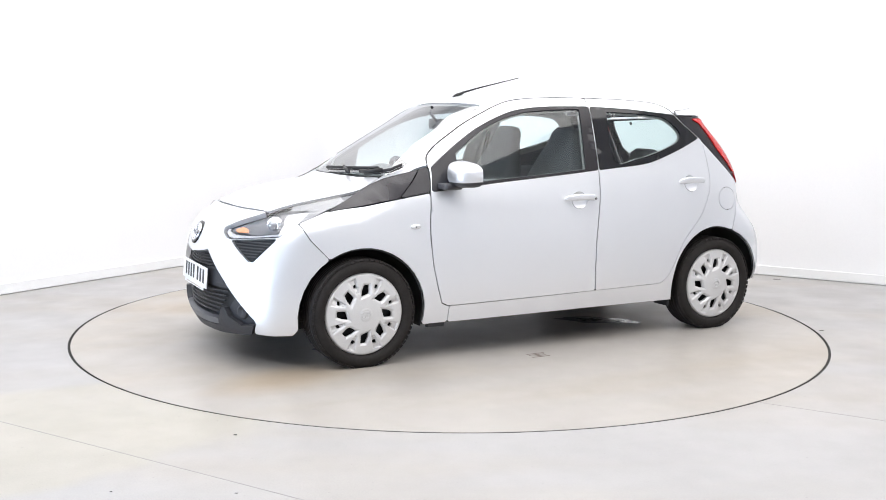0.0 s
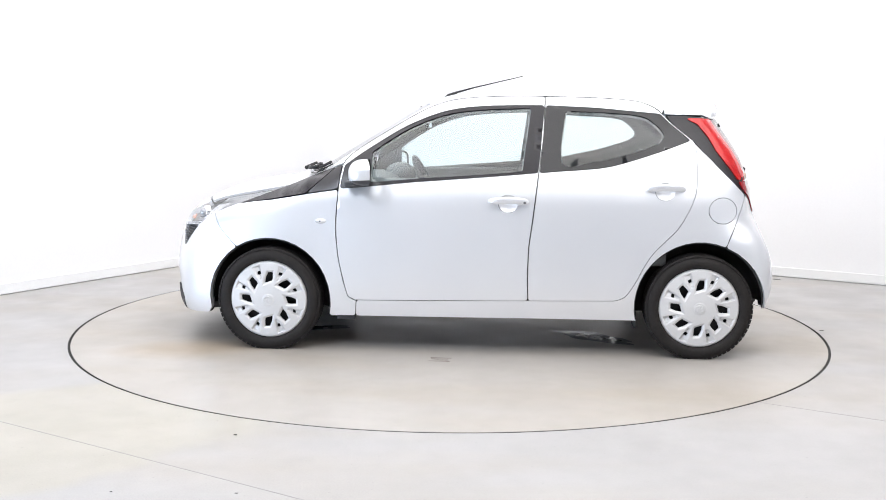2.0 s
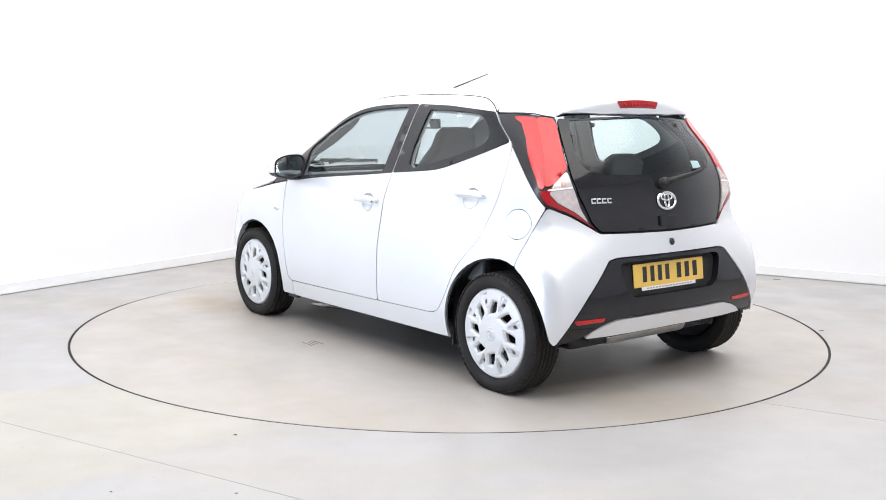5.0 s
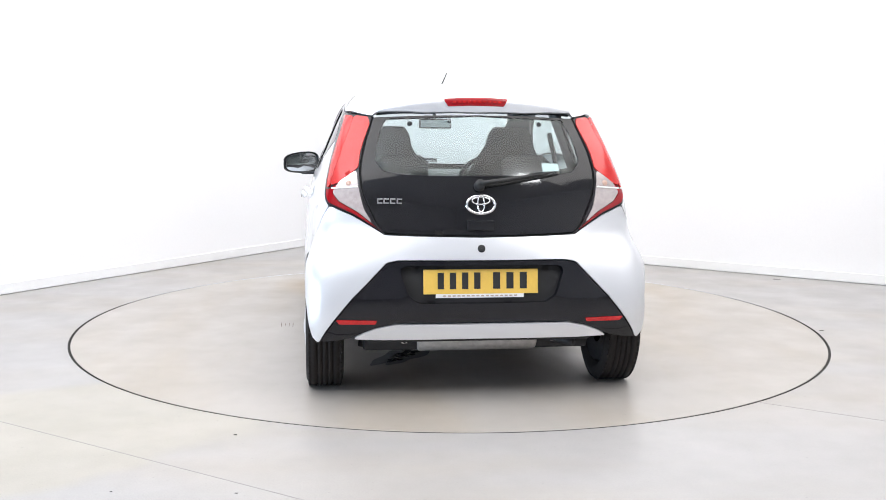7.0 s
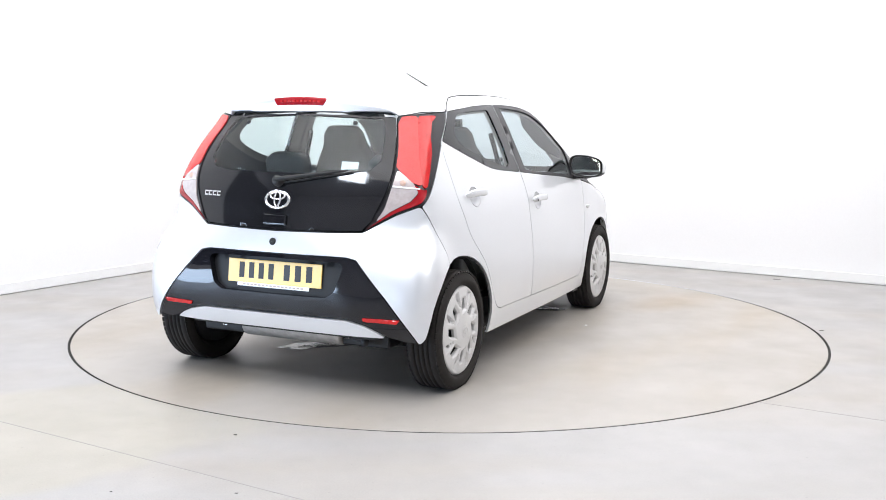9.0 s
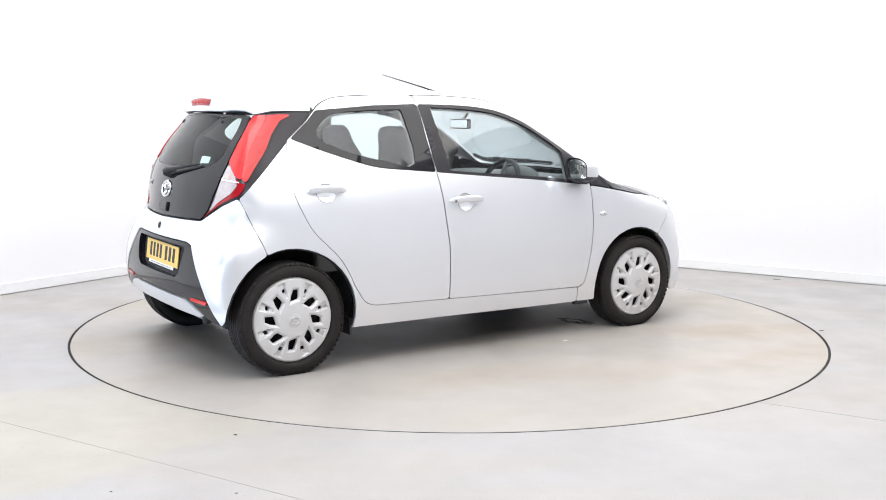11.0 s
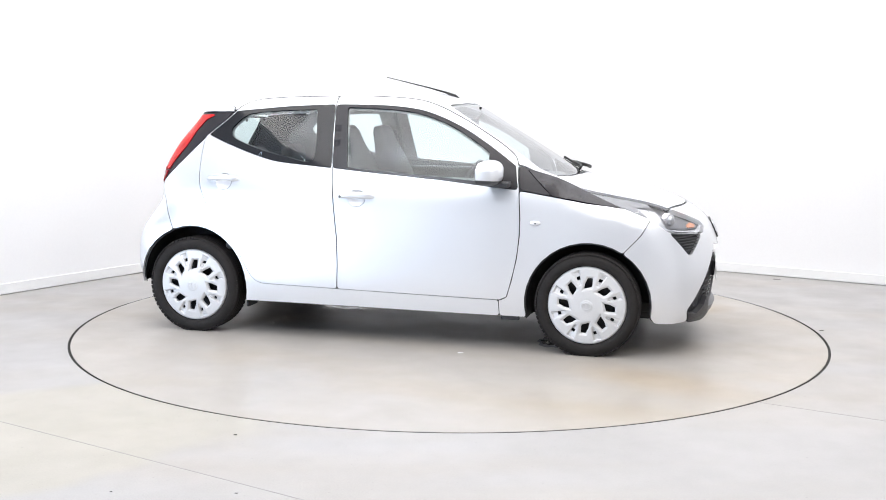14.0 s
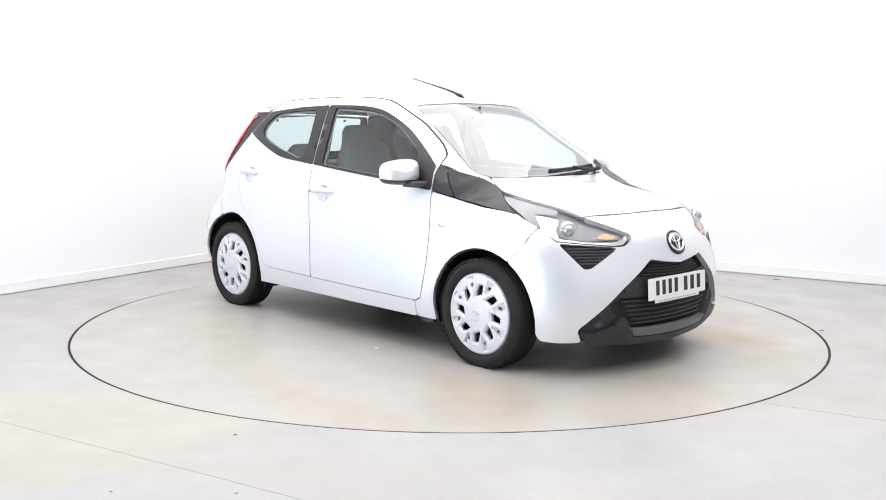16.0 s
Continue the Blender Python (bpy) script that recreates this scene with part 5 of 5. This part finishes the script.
def build_tail(car, hatch, diff):
    spoiler = both([(-1.198, 0.0, 1.41), (-1.205, 0.30, 1.40), (-1.214, 0.434, 1.378), (-1.244, 0.455, 1.332), (-1.241, 0.472, 1.291), (-1.310, 0.24, 1.299), (-1.336, 0.0, 1.302)])
    lamp = [(-1.313, 0.152, 1.361), (-1.313, -0.146, 1.361), (-1.324, -0.125, 1.327), (-1.324, 0.131, 1.327)]
    over = Over(-1.12, 1.20)

    def lip(q):
        """The spoiler's trailing edge stands out from the tailgate."""
        a = np.degrees(q[:, 1] / 0.25)
        w = np.clip((0.472 - np.abs(q[:, 0])) / 0.028, 0, 1)
        return 0.004 + 0.026 * w * np.clip((a - 30) / 17, 0, 1) * np.clip((66 - a) / 14, 0, 1)
    sp = panel("spoiler", over, spoiler, [], PAINT, car, "silver roof spoiler", lift=lip, depth=0.012, gap=0.0012, r=0.005, step=0.012)
    part("backing_panel", sheet(over.to(spoiler), [], over.back, gap=0.003, lift=-0.012, depth=0), BACKING_DARK, sp)
    panel("brake_lamp", over, lamp, [], RED_DEEP, sp, "long red high-level brake lamp", lift=lambda q: lip(q) + 0.003, depth=0.01, gap=0.001, r=0.006, step=0.010)
    for k in range(10):
        p, nr = over.back(np.array(over.to([(-1.318, 0.105 - 0.0235 * k, 1.344)])))
        part("light_emitting_diode", boxed(p[0][0] - 0.030, p[0][1], p[0][2] + 0.012, 0.004, 0.014, 0.010, 0.001), RED_LENS, sp, smooth=False)

    def on(y, z, lift=0.0):
        p, nr = REAR.back(np.array(REAR.to([(-1.5, y, z)])))
        return Vector(p[0]) + Vector(nr[0]) * lift, Vector(nr[0])
    # emblem, the model name as plain bars, grip, wiper
    c, nrm = on(0.005, 0.896)
    up = (Vector((0, 0, 1)) - nrm * nrm.z).normalized()
    emblem(hatch, lambda u, v, d: c + Vector((0, -1, 0)) * u + up * v + nrm * d, 0.064, 0.041, 0.0065, "emblem", CHROME, 0.007)
    for k in range(4):
        y = 0.470 - 0.033 * k
        q, nq = on(y, 0.908, 0.002)
        bm = bmesh.new()
        box(bm, 0, 0, 0, 0.025, 0.004, 0.007, 0.001, Matrix.Translation((0, 0, 0.009)))
        box(bm, 0, 0, 0, 0.025, 0.004, 0.007, 0.001, Matrix.Translation((0, 0, -0.009)))
        box(bm, 0, 0, 0, 0.007, 0.004, 0.012, 0.001, Matrix.Translation((0.0095, 0, 0)))
        bmesh.ops.transform(bm, matrix=Matrix.Translation(q) @ nq.to_track_quat("Y", "Z").to_matrix().to_4x4(), verts=bm.verts)
        part("name_bar", bm, CHROME, hatch, "chrome name mark", smooth=False)
    q, nq = on(0.008, 0.803, 0.0)
    bm = boxed(0, 0, 0, 0.125, 0.022, 0.048, 0.006)
    bmesh.ops.transform(bm, matrix=Matrix.Translation(q) @ nq.to_track_quat("Y", "Z").to_matrix().to_4x4(), verts=bm.verts)
    part("tailgate_grip", bm, GLOSS_BLACK, hatch, "black tailgate grip", smooth=False)
    p0, n0 = on(0.010, 0.978, 0.0)
    bm = lathe([(0.001, 0.036), (0.018, 0.036), (0.024, 0.028), (0.026, 0.0)], 24)
    bmesh.ops.transform(bm, matrix=Matrix.Translation(p0) @ n0.to_track_quat("Y", "Z").to_matrix().to_4x4(), verts=bm.verts)
    wiper = part("rear_wiper", bm, PLASTIC_DARK, car, "black rear wiper")
    pts, rs = [], []
    for k in range(9):
        f = k / 8
        a, _ = on(0.010 - 0.365 * f, 0.980 + 0.052 * f, 0.034 - 0.016 * f)
        pts.append(a)
        rs.append(0.0125 - 0.008 * f)
    part("wiper_arm", tube(pts, rs, 8), PLASTIC_DARK, wiper)
    part("wiper_blade", tube([on(-0.02 - 0.36 * f, 0.974 + 0.054 * f, 0.006)[0] for f in np.linspace(0, 1, 8)], 0.005, 6), PLASTIC_DARK, wiper)
    for y in (0.405, -0.385):
        a, na = on(y, 1.252, 0.0)
        bm = lathe([(0.001, 0.008), (0.009, 0.007), (0.012, 0.0)], 16)
        bmesh.ops.transform(bm, matrix=Matrix.Translation(a) @ na.to_track_quat("Y", "Z").to_matrix().to_4x4(), verts=bm.verts)
        part("hinge_button", bm, PLASTIC_DARK, hatch)
    panel("window_sticker", REAR, [(-1.45, -0.290, 1.083), (-1.45, -0.385, 1.080), (-1.46, -0.385, 1.043), (-1.46, -0.290, 1.040)], [], STICKER, hatch, "pale paper sticker inside the window",
          lift=-0.006, depth=0, r=0.001)
    # bumper: lock, reflectors, number plate
    a, na = on(0.006, 0.703, 0.0)
    bm = lathe([(0.001, 0.006), (0.010, 0.006), (0.017, 0.003), (0.018, -0.004)], 24)
    bmesh.ops.transform(bm, matrix=Matrix.Translation(a) @ na.to_track_quat("Y", "Z").to_matrix().to_4x4(), verts=bm.verts)
    part("lock_button", bm, PLASTIC_DARK, car, "round black tailgate lock")
    for s in (-1, 1):
        panel("reflector", REAR, flank([(-1.567, 0.655, 0.386), (-1.586, 0.473, 0.384), (-1.584, 0.480, 0.368), (-1.567, 0.639, 0.367)], s), [], RED_LENS, diff, "slim red reflector",
              lift=0.002, depth=0.006, gap=0, r=0.003, step=0.02)
    plate(car, pose(-1.566, 0.006, 0.553, 90, 0, -90) @ pose(0, 0, 0, -7, 0, 0), PLATE_YELLOW, "yellow rear number plate")


def loft(sections, n=24, power=0.45):
    """Rounded slab through (centre, half width along y, half thickness, tilt in degrees) sections."""
    bm = bmesh.new()
    rings = []
    for (cx, cy, cz), hw, ht, tilt in sections:
        ring = []
        t = radians(tilt)
        for k in range(n):
            a = 2 * math.pi * k / n
            u = math.copysign(abs(math.cos(a)) ** power, math.cos(a)) * hw
            v = math.copysign(abs(math.sin(a)) ** power, math.sin(a)) * ht
            ring.append(bm.verts.new((cx + v * math.cos(t), cy + u, cz + v * math.sin(t))))
        rings.append(ring)
    for a, c in zip(rings, rings[1:]):
        for k in range(n):
            bm.faces.new((a[k], a[(k + 1) % n], c[(k + 1) % n], c[k]))
    bm.faces.new(rings[0])
    bm.faces.new(rings[-1])
    bmesh.ops.recalc_face_normals(bm, faces=bm.faces)
    return bm


def build_cabin(car):
    for s in (-1, 1):
        y = s * 0.345
        seat = part("front_seat", loft([((-0.12, y, 0.50), 0.21, 0.05, 0), ((-0.13, y, 0.54), 0.24, 0.09, 10), ((-0.20, y, 0.74), 0.25, 0.085, 14), ((-0.26, y, 0.92), 0.235, 0.075, 15),
                                        ((-0.295, y, 1.03), 0.19, 0.06, 15), ((-0.325, y, 1.12), 0.135, 0.05, 15), ((-0.345, y, 1.19), 0.120, 0.045, 15), ((-0.355, y, 1.225), 0.095, 0.03, 15)]),
                    SEAT_CLOTH, car, "dark cloth front seat with built-in headrest")
        part("seat_cushion", boxed(0.13, y, 0.46, 0.50, 0.48, 0.14, 0.05), SEAT_CLOTH, seat)
        rear = part("rear_seat_back", loft([((-0.80, s * 0.31, 0.42), 0.29, 0.06, 0), ((-0.83, s * 0.31, 0.50), 0.31, 0.08, 15), ((-0.92, s * 0.31, 0.80), 0.31, 0.075, 15),
                                            ((-0.965, s * 0.31, 0.93), 0.29, 0.06, 15), ((-0.975, s * 0.31, 0.955), 0.25, 0.03, 15)]), SEAT_CLOTH, car, "dark cloth rear seat back")
        part("headrest", loft([((-0.965, s * 0.31, 0.955), 0.09, 0.03, 15), ((-0.97, s * 0.31, 0.985), 0.125, 0.05, 15), ((-0.985, s * 0.31, 1.06), 0.125, 0.05, 15), ((-0.99, s * 0.31, 1.09), 0.09, 0.03, 15)]),
             SEAT_CLOTH, rear, "dark headrest")
        # belts, inner pillars
        part("seat_belt", tube([(-0.33, s * 0.575, 1.20), (-0.315, s * 0.63, 1.0), (-0.30, s * 0.66, 0.7)], 0.014, 6), PLASTIC_DARK, car, "dark seat belt")
    part("rear_bench", boxed(-0.62, 0, 0.42, 0.46, 1.22, 0.16, 0.05), SEAT_CLOTH, car, "dark cloth rear bench")
    part("parcel_shelf", boxed(-1.18, 0, 0.955, 0.36, 1.04, 0.02, 0.006), CABIN_GREY, car, "dark parcel shelf")
    dash = part("dashboard", loft([((0.66, 0, 0.55), 0.60, 0.10, 0), ((0.66, 0, 0.72), 0.64, 0.14, 0), ((0.71, 0, 0.86), 0.63, 0.19, 0), ((0.745, 0, 0.915), 0.59, 0.175, 0), ((0.76, 0, 0.935), 0.54, 0.13, 0)],
                                  32, 0.5), CABIN_GREY, car, "dark grey dashboard")
    part("instrument_hood", ellipsoid(bmesh.new(), (0.57, -0.345, 0.92), (0.10, 0.15, 0.075)), CABIN_GREY, dash)
    bm = bmesh.new()
    m = Matrix.Translation((0.40, -0.345, 0.865)) @ Matrix.Rotation(radians(-64), 4, "Y")
    ring = [tuple(m @ Vector((0.178 * math.cos(a), 0.178 * math.sin(a), 0))) for a in (2 * math.pi * k / 40 for k in range(41))]
    tube(ring, 0.0155, 10, bm)
    wheel = part("steering_wheel", bm, PLASTIC, car, "black three-spoke steering wheel")
    part("boss", ellipsoid(bmesh.new(), m @ Vector((0, 0, -0.01)), (0.045, 0.075, 0.06)), PLASTIC, wheel)
    for a in (0, 130, 230):
        d = Vector((math.cos(radians(a)), math.sin(radians(a)), 0))
        part("spoke", tube([m @ (d * 0.04), m @ (d * 0.172)], 0.014, 8), CABIN_GREY, wheel)
    bm = boxed(0.36, 0.0, 1.245, 0.025, 0.205, 0.062, 0.012)
    mir = part("interior_mirror", bm, PLASTIC_DARK, car, "black interior mirror")
    part("mirror_glass", boxed(0.3465, 0.0, 1.245, 0.001, 0.185, 0.046), MIRROR, mir, smooth=False)
    part("mirror_stem", tube([(0.37, 0, 1.26), (0.41, 0, 1.31), (0.40, 0, 1.35)], 0.009, 8), PLASTIC_DARK, mir)
    for s in (-1, 1):
        part("door_card", boxed(-0.15, s * 0.675, 0.72, 1.7, 0.06, 0.46, 0.02), CABIN_GREY, car, "dark grey door card")


def build_under(car):
    part("underbody", boxed(0.05, 0, 0.245, 2.95, 1.06, 0.07, 0.02), PLASTIC_DARK, car, "dark underbody pan", smooth=False)
    part("underbody", boxed(-0.02, 0, 0.245, 1.60, 1.44, 0.06, 0.02), PLASTIC_DARK, car, "dark underbody pan", smooth=False)
    part("engine_tray", boxed(1.42, 0, 0.20, 0.46, 1.05, 0.05, 0.02), PLASTIC_DARK, car, "dark engine tray", smooth=False)
    part("boot_pan", boxed(-1.40, 0, 0.30, 0.26, 1.04, 0.06, 0.02), PLASTIC_DARK, car, "dark boot pan", smooth=False)
    bm = lathe([(0.001, -0.30), (0.055, -0.30), (0.065, -0.29), (0.065, 0.25), (0.055, 0.26), (0.001, 0.26)], 28)
    bmesh.ops.transform(bm, matrix=Matrix.Translation((-1.40, 0.02, 0.268)), verts=bm.verts)
    ex = part("silencer", bm, EXHAUST, car, "grey steel exhaust silencer")
    part("tail_pipe", tube([(-1.40, -0.28, 0.262), (-1.42, -0.36, 0.255), (-1.46, -0.42, 0.252), (-1.50, -0.44, 0.250)], 0.019, 12), STEEL_BLACK, ex, "bent tail pipe")
    part("rear_axle", tube([(-1.17, -0.60, 0.26), (-1.08, -0.45, 0.24), (-1.05, 0, 0.24), (-1.08, 0.45, 0.24), (-1.17, 0.60, 0.26)], 0.035, 10), STEEL_BLACK, car, "black rear axle beam")
    for s in (-1, 1):
        part("shock_absorber", tube([(-1.28, s * 0.52, 0.20), (-1.26, s * 0.50, 0.45)], 0.028, 10), STEEL_BLACK, car, "black shock absorber")
        part("tow_loop", tube([(-1.50, s * 0.335, 0.30), (-1.50, s * 0.335, 0.262), (-1.50, s * 0.355, 0.262), (-1.50, s * 0.355, 0.30)], 0.004, 6), CHROME, car, "small steel hook")
        part("mud_flap", boxed(-0.835, s * 0.69, 0.205, 0.012, 0.13, 0.09, 0.004), PLASTIC_DARK, car, "short black flap behind the sill", smooth=False)
        part("jack_point", boxed(-0.66, s * 0.66, 0.200, 0.22, 0.05, 0.022, 0.006), STEEL_BLACK, car, "dark sill bracket", smooth=False)


def build_roof_bits(car):
    p, nr = TOP.back(np.array([(0.206, 0.0)]))
    b = Vector(p[0])
    aerial = part("aerial", loft([((0.235, 0, b.z - 0.014), 0.014, 0.030, 0), ((0.215, 0, b.z + 0.006), 0.012, 0.026, 0), ((0.185, 0, b.z + 0.018), 0.008, 0.016, 0)], 16, 0.8), PLASTIC_DARK, car, "black roof aerial")
    part("rod", tube([(0.20, 0, b.z + 0.012), (0.08, 0, b.z + 0.045), (-0.21, 0, 1.534)], [0.007, 0.0045, 0.0022], 8), PLASTIC_DARK, aerial)

    def at(x, y, lift):
        q, n = TOP.back(np.array([(x, y)]))
        return Vector(q[0]) + Vector(n[0]) * lift
    for pts, arm in (([(1.030, -0.09), (1.025, 0.0), (1.000, 0.17), (0.965, 0.30), (0.925, 0.42)], [(1.045, 0.28), (1.035, 0.22), (1.012, 0.14)]),
                     ([(0.990, 0.36), (0.955, 0.44), (0.905, 0.52), (0.845, 0.555)], [(1.005, 0.36), (0.985, 0.42), (0.93, 0.49)])):
        w = part("front_wiper", tube([at(x, y, 0.022) for x, y in pts], 0.008, 8), PLASTIC_DARK, car, "black windscreen wiper")
        part("wiper_arm", tube([at(x, y, 0.034) for x, y in arm], [0.012, 0.010, 0.008][:len(arm)], 8), PLASTIC_DARK, w)
        part("blade", tube([at(x, y, 0.008) for x, y in pts], 0.004, 6), PLASTIC_DARK, w)


EXHAUST = material("exhaust_steel", (0.42, 0.41, 0.40), 0.45, 0.6, 0, (40, 0.15, 8, 0.15))


def FRONT_HOLE(s):
    return flank(INTAKE, s)


build_floor()
build_joints()
build_walls()
turntable = build_table()
car = build_car()


def motions():
    rows = [(k * 0.5, pose(0, 0, 0, 0, 0, heading(k * 0.5))) for k in range(33)]
    walk(turntable, rows)
    walk(car, [(t, m @ pose(CAR_X, CAR_Y, 0)) for t, m in rows])


motions()
